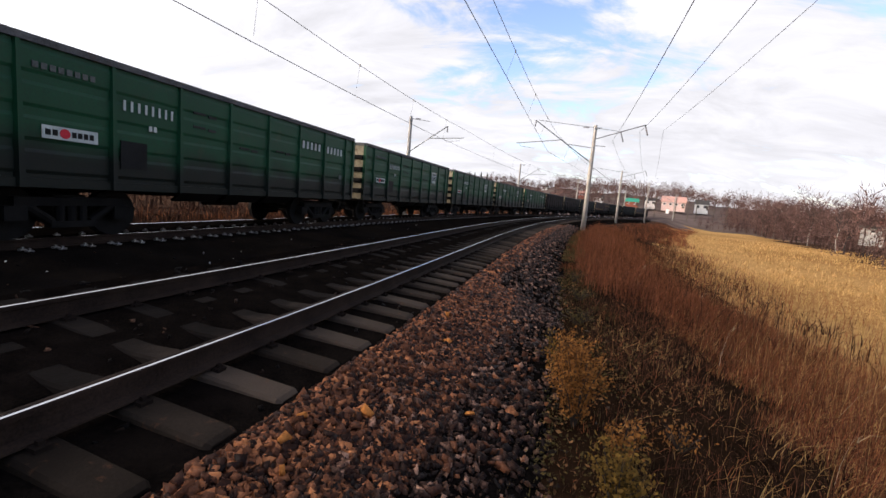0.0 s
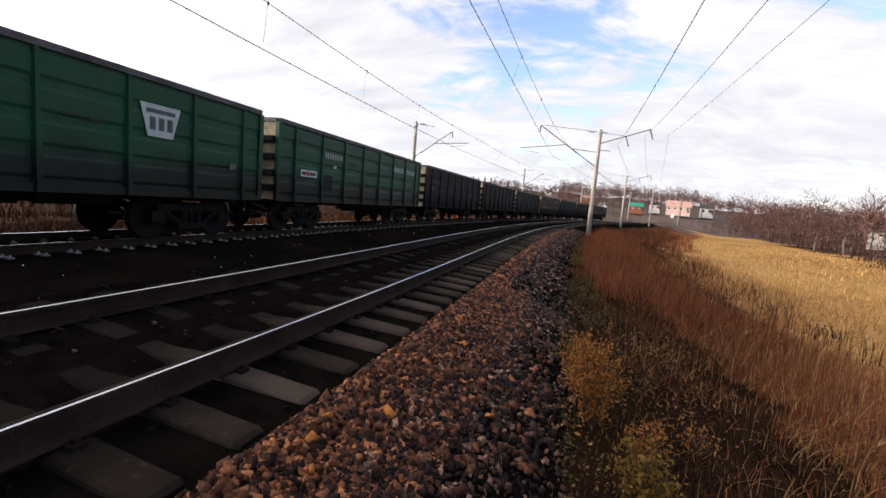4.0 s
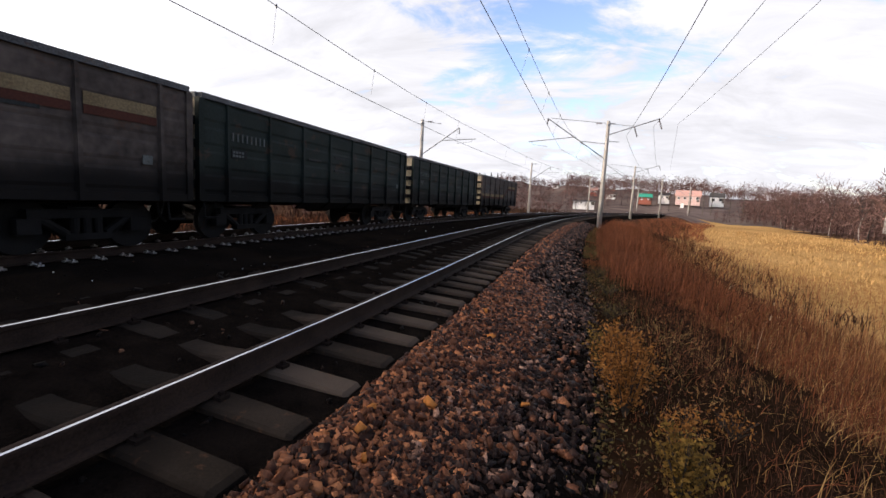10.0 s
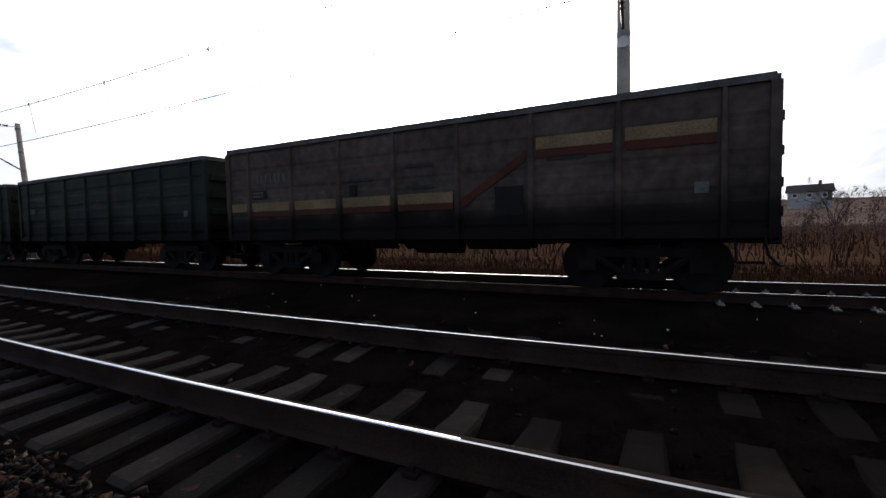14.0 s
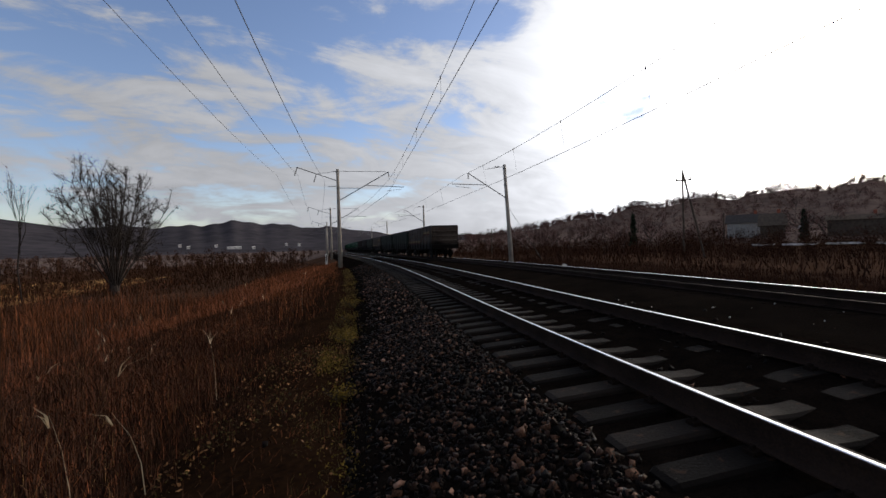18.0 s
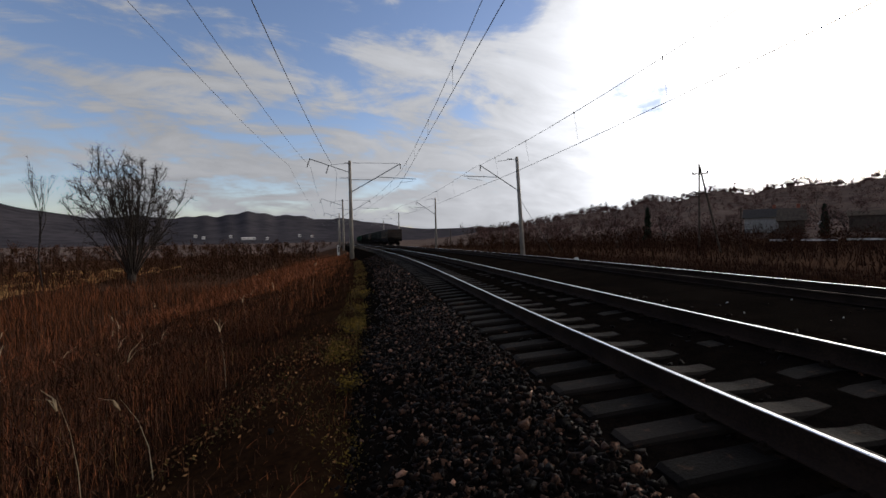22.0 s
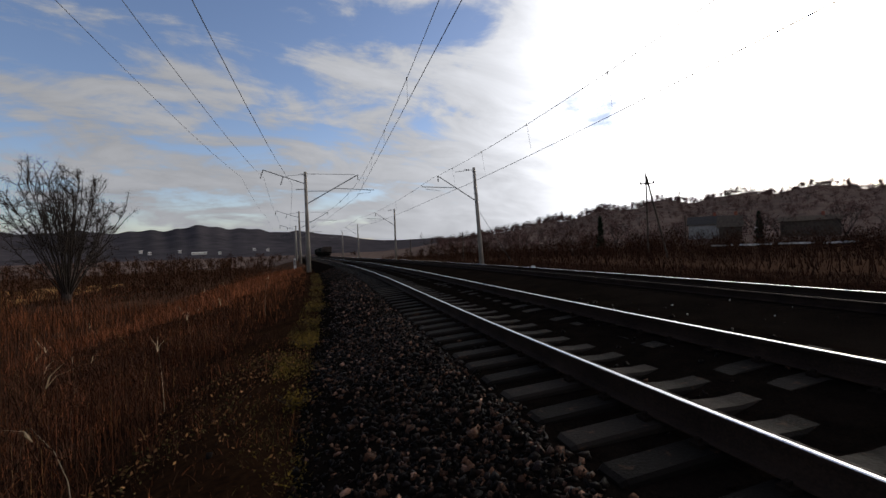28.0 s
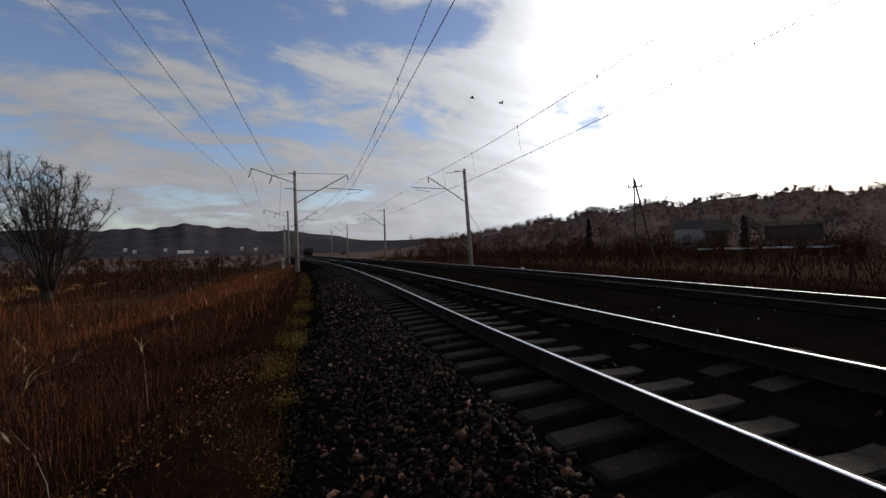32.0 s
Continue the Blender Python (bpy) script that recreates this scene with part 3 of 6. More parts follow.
def insulator(parent, a, b, r=0.09, sheds=4):
    """A string of brown discs from a to b."""
    a, b = Vector(a), Vector(b)
    g = Geo()
    for i in range(sheds):
        p, q = a.lerp(b, (i + 0.2) / sheds), a.lerp(b, (i + 0.75) / sheds)
        g.tube([p, p.lerp(q, 0.4), q], r, 8, r * 0.35)
    g.tube([a, b], 0.02, 6)
    return part("insulator", g, M_GLASS, parent, "brown insulator string")


def mast(name, s, u, z0, top, side, lean=0.0, feeder=True, detail=True, label="", lift=-0.2):
    """A concrete mast with its bracket over the track. side: +1 when the track lies to its left (growing u), -1 otherwise. Local y points to the track."""
    ob = tagged(new(name), label or "tapered concrete overhead line mast with a tubular steel bracket", "mast", "overhead line masts")
    h = top - z0
    ob.matrix_basis = along(s, u, z0) @ pose(0, 0, 0, 0, 0, 0 if side > 0 else 180) @ pose(0, 0, 0, lean * 0.3, -lean, 0)
    part("shaft", Geo().tube([(0, 0, -0.6), (0, 0, h * 0.5), (0, 0, h)], 0.215, 14, 0.135), M_MAST, ob, smooth=True)
    if detail:
        for z in (h - 0.35, h - 1.9, h - 3.2):
            part("collar", Geo().tube([(0, 0, z - 0.05), (0, 0, z + 0.05)], 0.175, 12), M_GALV, ob)
    tip = Vector((0, 5.1 if feeder else 3.6, h + (lift if feeder else -0.78)))
    foot = Vector((0, 0.15, h - 3.1))
    part("bracket_tube", straight(foot, tip, 0.045), M_GALV, ob)
    part("stay_rod", straight((0, 0.1, h - 0.2), tip - Vector((0, 0.25, -0.02)) if feeder else (0, 1.9, h - 0.42), 0.022), M_GALV, ob)
    mid = foot.lerp(tip, 0.52)
    reach = 6.7 if feeder else 5.2
    if feeder:
        part("strut", straight((0, 0.1, h - 1.9), foot.lerp(tip, 0.42), 0.03), M_GALV, ob)
        part("top_stub", straight((0, -0.55, h - 0.22), (0, 0.0, h - 0.22), 0.03), M_GALV, ob)
    part("steady_tube", straight(mid, (0, reach, h - 1.75), 0.032), M_GALV, ob)
    part("steady_arm", Geo().tube([(0, reach - 0.35, h - 1.75), (0, reach - 0.35, h - 1.98), (0, reach - 1.7, h - 2.15)], 0.016, 6), M_GALV, ob)
    if detail:
        insulator(ob, tip, tip + Vector((0, 0.02, -0.55)))
        insulator(ob, foot.lerp(tip, 0.12), foot.lerp(tip, 0.22), 0.08, 3)
        insulator(ob, (0, 0.5, h - 0.2), (0, 1.0, h - 0.21), 0.07, 3)
    if feeder:
        part("feeder_bracket", straight((0, -0.1, h - 1.15), (0, -3.9, h + 0.12), 0.04), M_GALV, ob)
        part("feeder_stay", straight((0, -0.1, h - 0.25), (0, -1.9, h - 0.45), 0.018), M_GALV, ob)
        part("small_bracket", straight((0, -0.1, h - 1.7), (0, -0.95, h - 1.75), 0.03), M_GALV, ob)
        for y in (-2.05, -3.85):
            zz = h + 0.12 - (y + 3.9) * 0.335
            insulator(ob, (0, y, zz), (0, y - 0.28, zz - 0.85), 0.085, 5)
    return ob


A_LABEL = "tall concrete overhead line mast with brackets on both sides"
B_LABEL = "concrete overhead line mast beyond the far track"
near_masts = [(-190, -2.8, -0.6, 8.8), (-168, -2.8, -0.6, 8.8), (-126, -2.8, -0.6, 8.8), (-84.7, -2.85, -0.55, 8.85), (-45.5, -3.0, -0.5, 9.1), (-2.5, -2.7, -0.6, 8.8), (41.2, -2.68, -0.85, 8.44), (88, -2.4, -0.6, 8.8), (124, -2.4, -0.5, 9.1), (158, -2.4, -0.5, 8.6)]
far_masts = [(-172, 14.3, -0.8, 8.9), (-129.7, 14.4, -0.8, 9.1), (-81.5, 14.2, -0.8, 8.9), (-38.0, 12.24, -0.9, 8.57), (-0.75, 10.2, -0.9, 9.0), (38, 13.15, -0.95, 8.23), (82.7, 15.0, -0.8, 8.75), (120, 14.1, -0.7, 9.0), (160, 13.6, -0.7, 9.0)]
for i, (s, u, z0, top) in enumerate(near_masts):
    if s not in (-190, -2.5):
        mast("catenary_mast", s, u, z0, top, 1, feeder=True, detail=abs(s) < 100, label=A_LABEL, lift=0.3 if s > 0 else -0.2)
for i, (s, u, z0, top) in enumerate(far_masts):
    ob = mast("catenary_mast", s, u, z0, top, -1, lean={-38.0: -4.0}.get(s, 0.0), feeder=False, detail=abs(s) < 100, label=B_LABEL if s != -38.0 else "leaning concrete overhead line mast with a guy wire")
    if s == -38.0:
        part("guy_wire", straight((0.2, -0.1, 5.6), (0.6, -3.4, 0.4), 0.02), M_WIRE, ob)
    if s == -0.75:
        part("enamel_plate", Geo().tube([(0.0, 0.16, 6.45), (0.0, 0.20, 6.45)], 0.14, 16), M_LITTER, ob, "round pale enamel plate")


# ---- overhead wires ----
def catenary(stops, sag, r, name, label, droppers_to=None, zc=None):
    """A wire hung from stop to stop; with droppers down to a contact wire at a steady height below."""
    g = Geo()
    pts = []
    ob = tagged(new(name), label, "overhead wire", "overhead wires")
    for a, b in zip(stops, stops[1:]):
        n = 12
        for i in range(n):
            k = i / n
            p = Vector(a).lerp(Vector(b), k)
            pts.append(p - Vector((0, 0, 4 * sag * k * (1 - k))))
        if droppers_to:
            for j in range(1, 6):
                k = j / 6
                p = Vector(a).lerp(Vector(b), k) - Vector((0, 0, 4 * sag * k * (1 - k)))
                q = Vector(droppers_to[stops.index(a)]).lerp(Vector(droppers_to[stops.index(b)]), k)
                if (p.xy.length < 70):
                    part("dropper", straight(p, q, 0.006, 5), M_WIRE, ob)
                    part("clamp", straight(p + Vector((0, 0, 0.05)), p - Vector((0, 0, 0.07)), 0.028, 6), M_WIRE, ob)
    pts.append(Vector(stops[-1]))
    part("strand", g.tube(pts, r, 6), M_WIRE, ob)
    return ob


def line(masts, spans, off, dz):
    """Where a wire hangs from each mast: the three masts in the middle by their own (s, u, z), the rest at a steady offset."""
    given = {s: (u, z) for s, u, z in spans}
    return [tuple(on_track(s, *given.get(s, (off(u), top + dz)))) for s, u, _, top in masts]


near_top = line(near_masts, ((-45.5, 2.16, 8.18), (-2.5, 0.97, 8.28), (41.2, 0.65, 7.87)), lambda u: 0.9, -0.55)
near_low = line(near_masts, ((-45.5, 1.98, 6.71), (-2.5, 1.06, 6.85), (41.2, 1.12, 6.07)), lambda u: 1.1, -2.2)
far_top = line(far_masts, ((-38.0, 7.70, 7.38), (-0.75, 7.71, 7.50), (38, 7.53, 7.01)), lambda u: W_FAR + 0.75, -1.6)
far_low = line(far_masts, ((-38.0, 7.92, 5.61), (-0.75, 7.83, 5.83), (38, 7.66, 5.51)), lambda u: W_FAR + 0.95, -3.2)
for what, upper, lower, sags in (("near", near_top, near_low, (0.63, 0.02)), ("far", far_top, far_low, (0.5, 0.25))):
    catenary(upper, sags[0], 0.012, "messenger_wire", f"dark messenger wire hung over the {what} track", lower)
    catenary(lower, sags[1], 0.013, "contact_wire", f"dark contact wire stretched over the {what} track")
for spans, du, sag, r in ((((-45.5, -4.27, 7.91), (-2.5, -5.04, 7.46), (41.2, -4.16, 7.20)), -1.5, 0.57, 0.014), (((-45.5, -6.79, 8.43), (-2.5, -6.84, 8.10), (41.2, -6.17, 7.97)), -3.7, 0.57, 0.011), (((-45.5, -8.77, 8.49), (-2.5, -8.50, 8.20), (41.2, -7.93, 8.14)), -5.6, 0.45, 0.009)):
    catenary(line(near_masts, spans, lambda u: u + du, -0.9), sag, r, "feeder_wire", "thin dark feeder wire along the near masts")


# ---- coal wagons ----
def plates(rects, y, t=0.006):
    """Thin painted rectangles (x0, x1, z0, z1) on the wagon's side that faces the near track."""
    g = Geo()
    for x0, x1, z0, z1 in rects:
        g.box(x0, x1, y - t, y + 0.004, z0, z1)
    return g


def bars(name, rects, y, mat, parent, label=""):
    """Every painted bar by itself."""
    for r in rects:
        part(name, plates([r], y), mat, parent, label)


POSTS = [-HALF + 0.80 + (2 * HALF - 1.45) * i / 7 for i in range(8)]
Z_SILL = 1.12


def side_wall(y, sg):
    """A pressed steel side: three long ribs swell out between the posts."""
    prof = [(0.0, Z_SILL)]
    span = ZT - 0.12 - Z_SILL
    for i in range(4):
        z = Z_SILL + span * (i + 0.5) / 4
        h = span / 4 * 0.38
        prof += [(0.0, z - h), (0.016, z - h * 0.7), (0.016, z + h * 0.7), (0.0, z + h)]
    prof.append((0.0, ZT - 0.12))
    g = Geo()
    xs = [-HALF, -HALF + 0.05, HALF - 0.05, HALF]
    n = len(prof)
    for x, k in zip(xs, (0, 1, 1, 0)):
        g.v += [(x, y + sg * (d * k), z) for d, z in prof]
    for x in (-HALF, HALF):
        g.v += [(x, y - sg * 0.05, Z_SILL), (x, y - sg * 0.05, ZT - 0.12)]
    for i in range(3):
        g.f += [(i * n + j, (i + 1) * n + j, (i + 1) * n + j + 1, i * n + j + 1) for j in range(n - 1)]
    o = 4 * n
    g.f += [(o, o + 1, o + 3, o + 2), (0, 3 * n, o + 2, o), (n - 1, o + 1, o + 3, 4 * n - 1)]
    return g


def wheelset_mesh():
    g = Geo().tube([(0, -1.0, 0), (0, 1.0, 0)], 0.075, 12)
    for sg in (-1, 1):
        y = sg * 0.7975
        g.tube([(0, y - sg * 0.075, 0), (0, y - sg * 0.045, 0)], 0.505, 28)
        g.tube([(0, y - sg * 0.045, 0), (0, y + sg * 0.06, 0)], 0.475, 28)
        g.tube([(0, y + sg * 0.06, 0), (0, y + sg * 0.11, 0)], 0.13, 14)
    return g


WHEELS = wheelset_mesh().data("wheelset", M_IRON)


def frame_mesh(y):
    g = Geo()
    for sg in (-1, 1):
        g.box(sg * 0.925 - 0.17, sg * 0.925 + 0.17, y - 0.09, y + 0.09, 0.36, 0.62)
        g.tube([(sg * 0.8, y, 0.66), (sg * 0.34, y, 0.32)], 0.085, 8)
    g.box(-0.95, 0.95, y - 0.08, y + 0.08, 0.62, 0.78)
    g.box(-0.40, 0.40, y - 0.09, y + 0.09, 0.22, 0.34)
    for k in (-0.2, 0.0, 0.2):
        g.tube([(k, y, 0.34), (k, y, 0.62)], 0.075, 10)
    return g


FRAMES = [frame_mesh(y).data("side_frame", M_IRON) for y in (-1.03, 1.03)]


def wagon(label, paint, style):
    ob = tagged(new("gondola_wagon"), label, "railway wagon", "coal train wagons")
    part("floor", Geo().box(-HALF, HALF, -HW + 0.03, HW - 0.03, 1.10, 1.22), M_IRON, ob)
    part("centre_sill", Geo().box(-HALF - 0.1, HALF + 0.1, -0.17, 0.17, 0.82, 1.10), M_IRON, ob)
    part("coal_load", Geo().box(-HALF + 0.1, HALF - 0.1, -HW + 0.07, HW - 0.07, 1.22, ZT - 0.55), M_BLACK, ob, "black coal load")
    for sg in (-1, 1):
        y = sg * HW
        part("side_wall", side_wall(y, sg), paint, ob)
        part("top_rail", Geo().box(-HALF, HALF, y - 0.06, y + 0.06, ZT - 0.12, ZT), M_EDGE, ob, "rubbed grey top rail")
        part("side_sill", Geo().box(-HALF, HALF, y - 0.05, y + 0.05, Z_SILL - 0.16, Z_SILL - 0.003), paint, ob)
        for x in POSTS:
            g = Geo()
            a, b = (0.075, 0.11), (0.05, 0.06)
            g.v = [(x - a[0], y, Z_SILL - 0.16), (x + a[0], y, Z_SILL - 0.16), (x + a[0] * 0.6, y + sg * a[1], Z_SILL - 0.16), (x - a[0] * 0.6, y + sg * a[1], Z_SILL - 0.16),
                   (x - b[0], y, ZT - 0.125), (x + b[0], y, ZT - 0.125), (x + b[0] * 0.6, y + sg * b[1], ZT - 0.125), (x - b[0] * 0.6, y + sg * b[1], ZT - 0.125)]
            g.f = [(0, 1, 5, 4), (1, 2, 6, 5), (2, 3, 7, 6), (3, 0, 4, 7), (4, 5, 6, 7), (3, 2, 1, 0)]
            part("side_post", g, paint, ob)
        for i in range(7):
            x = (POSTS[i] + POSTS[i + 1]) / 2
            g = Geo()
            w = 0.66
            g.v = [(x - w, y - sg * 0.02, 0.96), (x + w, y - sg * 0.02, 0.96), (x + w, y - sg * 0.30, 0.74), (x - w, y - sg * 0.30, 0.74), (x - w, y - sg * 0.06, 0.99), (x + w, y - sg * 0.06, 0.99), (x + w, y - sg * 0.34, 0.78), (x - w, y - sg * 0.34, 0.78)]
            g.f = [(0, 1, 2, 3), (7, 6, 5, 4), (0, 4, 5, 1), (1, 5, 6, 2), (2, 6, 7, 3), (3, 7, 4, 0)]
            if abs(x) < 2.6:
                part("floor_hatch", g, M_IRON, ob)
    for sg in (-1, 1):
        x = sg * HALF
        # Front end: sunlight is put into the tan wall, shade into the black ribs.
        part("end_wall", Geo().box(x - 0.03, x + 0.03, -HW + 0.065, HW - 0.065, 1.0, ZT - 0.1), M_ENDW if sg < 0 else paint, ob, "rust-streaked end wall, its tan tone painted as sunlit" if sg < 0 else "")
        part("end_top_rail", Geo().box(x - 0.06, x + 0.07, -HW + 0.065, HW - 0.065, ZT - 0.12, ZT - 0.002), M_EDGE, ob)
        for z in (1.36, 1.80, 2.28, 2.80):
            g = Geo()
            g.v = [(x, y, z + k) for k in (-0.11, 0.11) for y in (-HW + 0.07, HW - 0.07)] + [(x + sg * 0.13, y, z + k) for k in (-0.07, 0.07) for y in (-HW + 0.10, HW - 0.10)]
            g.f = [(4, 5, 7, 6), (0, 1, 5, 4), (2, 6, 7, 3), (0, 4, 6, 2), (1, 3, 7, 5)]
            part("end_rib", g, M_IRON if sg < 0 else paint, ob)
        for sy in (-1, 1):
            part("corner_post", Geo().box(x - 0.07, x + 0.075, sy * HW - 0.06, sy * HW + 0.066, 0.98, ZT - 0.12), paint, ob)
        c = part("coupler", Geo().box(min(x, x + sg * 0.32), max(x, x + sg * 0.32), -0.10, 0.10, 0.86, 1.06).box(x + sg * 0.24 - 0.085, x + sg * 0.24 + 0.085, -0.20, 0.20, 0.80, 1.12), M_IRON, ob)
        part("brake_hose", Geo().tube([(x + sg * 0.05, -0.35, 0.92), (x + sg * 0.12, -0.36, 0.62), (x + sg * 0.25, -0.34, 0.46), (x + sg * 0.32, -0.30, 0.44)], 0.026, 8), M_BLACK, ob)
        part("step", Geo().tube([(x - sg * 0.12, -HW + 0.02, 1.0), (x - sg * 0.12, -HW - 0.02, 0.58), (x - sg * 0.48, -HW - 0.02, 0.58), (x - sg * 0.48, -HW + 0.02, 1.0)], 0.022, 6).box(min(x - sg * 0.12, x - sg * 0.48), max(x - sg * 0.12, x - sg * 0.48), -HW - 0.06, -HW + 0.05, 0.56, 0.60), M_IRON, ob)
        part("uncoupling_lever", Geo().tube([(x + sg * 0.09, -HW + 0.1, 0.95), (x + sg * 0.12, -0.7, 0.90), (x + sg * 0.12, -0.2, 1.0)], 0.018, 6), M_CLIP, ob)
    for sg in (-1, 1):
        b = part("bogie", Geo().box(-0.28, 0.28, -0.98, 0.98, 0.52, 0.82), M_IRON, ob, "two-axle bogie", pose(sg * 4.25, 0, 0))
        for i in (0, 1):
            part("side_frame", FRAMES[i], None, b)
        for dx in (-0.925, 0.925):
            w = part("wheelset", WHEELS, None, b, m=pose(dx, 0, 0.475))
        part("brake_shoe", Geo().tube([(-0.38, -0.80, 0.30), (-0.42, -0.80, 0.48), (-0.40, -0.80, 0.62)], 0.035, 6), M_IRON, b)
        part("grab_pipe", Geo().tube([(-1.55, -1.15, 0.30), (-1.5, -1.17, 0.55), (-1.42, -1.18, 0.75), (-1.3, -1.15, 0.95)], 0.016, 6), M_CLIP, b, "pale bent pipe")
    part("air_reservoir", Geo().tube([(-0.6, -0.55, 0.78), (0.55, -0.55, 0.78)], 0.17, 14), M_IRON, ob)
    part("brake_cylinder", Geo().tube([(1.3, 0.5, 0.82), (1.95, 0.5, 0.82)], 0.15, 14), M_IRON, ob)
    part("brake_pipe", Geo().tube([(-HALF, -0.75, 0.92), (-2.2, -0.8, 0.86), (2.2, -0.8, 0.86), (HALF, -0.75, 0.92)], 0.02, 6), M_CLIP, ob)
    y = -HW - 0.034
    bay = lambda i: (POSTS[i] + 0.10, POSTS[i + 1] - 0.10)
    if style in ("green", "panel"):
        x0, x1 = bay(0)
        part("company_badge", plates([(x0 + 0.22, x0 + 1.14, 1.80, 2.02)], y - 0.004), M_WHITE, ob, "white badge with black and red shapes")
        bars("badge_shape", [(x0 + 0.27 + 0.11 * i, x0 + 0.35 + 0.11 * i, 1.86, 1.96) for i in (0, 1)] + [(x0 + 0.69 + 0.10 * i, x0 + 0.76 + 0.10 * i, 1.86, 1.96) for i in range(4)], y - 0.012, M_BLACK, ob)
        part("badge_ring", Geo().tube([(x0 + 0.575, y - 0.02, 1.91), (x0 + 0.575, y - 0.012, 1.91)], 0.085, 16), M_RED, ob)
        bars("painted_bar", [(x0 + 0.1 + 0.13 * i, x0 + 0.19 + 0.13 * i, 2.92, 3.02) for i in range(8)], y, M_SOFT, ob, "worn pale painted bars")
        x0, x1 = bay(1)
        bars("painted_bar", [(x0 + 0.10 + 0.155 * i, x0 + 0.15 + 0.155 * i, 2.54, 2.74) for i in range(8)], y, M_WHITE, ob, "white painted bars")
        bars("small_marking", [(x0 + 0.66, x0 + 0.73, 2.22, 2.33), (x0 + 0.77, x0 + 0.84, 2.22, 2.33)], y, M_WHITE, ob)
        part("stencil_panel", plates([(x0 + 0.05, x0 + 0.62, 1.40, 1.95)], y), M_BLACK, ob, "black stencil panel")
        if style == "green":
            for i, n in ((5, 5), (6, 5)):
                x0, x1 = bay(i)
                bars("painted_bar", [(x0 + 0.06 + 0.24 * j, x0 + 0.17 + 0.24 * j, 2.60, 2.84) for j in range(n)], y, M_WHITE, ob, "white painted bars")
        else:
            x0, x1 = bay(5)
            g = Geo()
            g.v = [(x0 + dx, yy, z) for yy in (y - 0.006, y + 0.004) for dx, z in ((0.30, 2.20), (0.88, 2.20), (1.06, 2.86), (0.12, 2.86))]
            g.f = [(0, 1, 2, 3), (7, 6, 5, 4), (0, 4, 5, 1), (1, 5, 6, 2), (2, 6, 7, 3), (3, 7, 4, 0)]
            part("company_panel", g, M_WHITE, ob, "white tapered panel with grey shapes")
            bars("panel_shape", [(x0 + 0.34 + 0.2 * j, x0 + 0.46 + 0.2 * j, 2.34, 2.60) for j in range(3)] + [(x0 + 0.26, x0 + 0.92, 2.68, 2.76)], y - 0.012, M_SOFT, ob)
        part("label_plate", plates([(bay(6)[1] - 0.35, bay(6)[1] - 0.12, 1.72, 1.88)], y), M_SOFT, ob)
        for i, z in ((2, 2.5), (3, 2.2), (2, 2.82), (4, 2.3)):
            x0, x1 = bay(i)
            bars("scuff_mark", [(x0 + 0.25, x0 + 0.62, z, z + 0.05), (x0 + 0.7, x0 + 0.95, z - 0.03, z + 0.03)], y, M_SCUFF, ob, "pale rubbed scuffs")
    else:
        x0, x1 = bay(0)
        bars("painted_bar", [(x0 + 0.05 + 0.16 * i, x0 + 0.10 + 0.16 * i, 2.46, 2.66) for i in range(8)], y, M_SOFT, ob, "faded painted bars")
        part("stencil_panel", plates([(x0 + 0.02, x0 + 0.55, 2.04, 2.26)], y), M_BLACK, ob, "black stencil panel")
        bars("stencil_line", [(x0 + 0.06 + 0.1 * i, x0 + 0.13 + 0.1 * i, z, z + 0.055) for i in range(4) for z in (2.08, 2.17)], y - 0.008, M_SOFT, ob)
        part("label_plate", plates([(bay(6)[1] - 0.30, bay(6)[1] - 0.10, 1.68, 1.86)], y), M_SOFT, ob)
        for i, z in ((2, 2.3), (3, 2.5), (3, 2.05), (5, 2.4)):
            x0, x1 = bay(i)
            bars("scuff_mark", [(x0 + 0.2, x0 + 0.9, z, z + 0.07)], y, M_SCUFF, ob, "pale rubbed scuffs")
    if style == "stripe":
        for i in range(7):
            x0, x1 = bay(i)
            if i < 4:
                part("tan_stripe", plates([(x0, x1, 1.72, 1.94)], y), M_TAN, ob, "faded tan stripe")
                part("red_stripe", plates([(x0, x1, 1.58, 1.715)], y), M_REDBR, ob, "red-brown stripe")
            elif i > 4:
                part("tan_stripe", plates([(x0, x1, 2.62, 2.84)], y), M_TAN, ob, "faded tan stripe")
                part("red_stripe", plates([(x0, x1, 2.46, 2.615)], y), M_REDBR, ob, "red-brown stripe")
            else:
                g = Geo()
                for (za, zb, zc, zd) in ((1.60, 1.78, 2.44, 2.62),):
                    g.v += [(x0, y - 0.006, za), (x1, y - 0.006, zc), (x1, y - 0.006, zd), (x0, y - 0.006, zb), (x0, y + 0.004, za), (x1, y + 0.004, zc), (x1, y + 0.004, zd), (x0, y + 0.004, zb)]
                g.f = [(0, 1, 2, 3), (7, 6, 5, 4), (0, 4, 5, 1), (1, 5, 6, 2), (2, 6, 7, 3), (3, 7, 4, 0)]
                part("red_stripe", g, M_REDBR, ob, "red-brown stripe")
                part("stencil_panel", plates([(x1 - 0.62, x1 - 0.05, 1.42, 1.98)], y), M_BLACK, ob)
        part("end_panel", plates([(-HALF + 0.10, POSTS[0] - 0.10, 1.72, 1.94)], y), M_TAN, ob, "faded tan stripe")
        part("document_box", Geo().box(bay(2)[0] + 0.25, bay(2)[0] + 0.42, y - 0.05, y, 1.98, 2.22), M_BLACK, ob)
    return ob


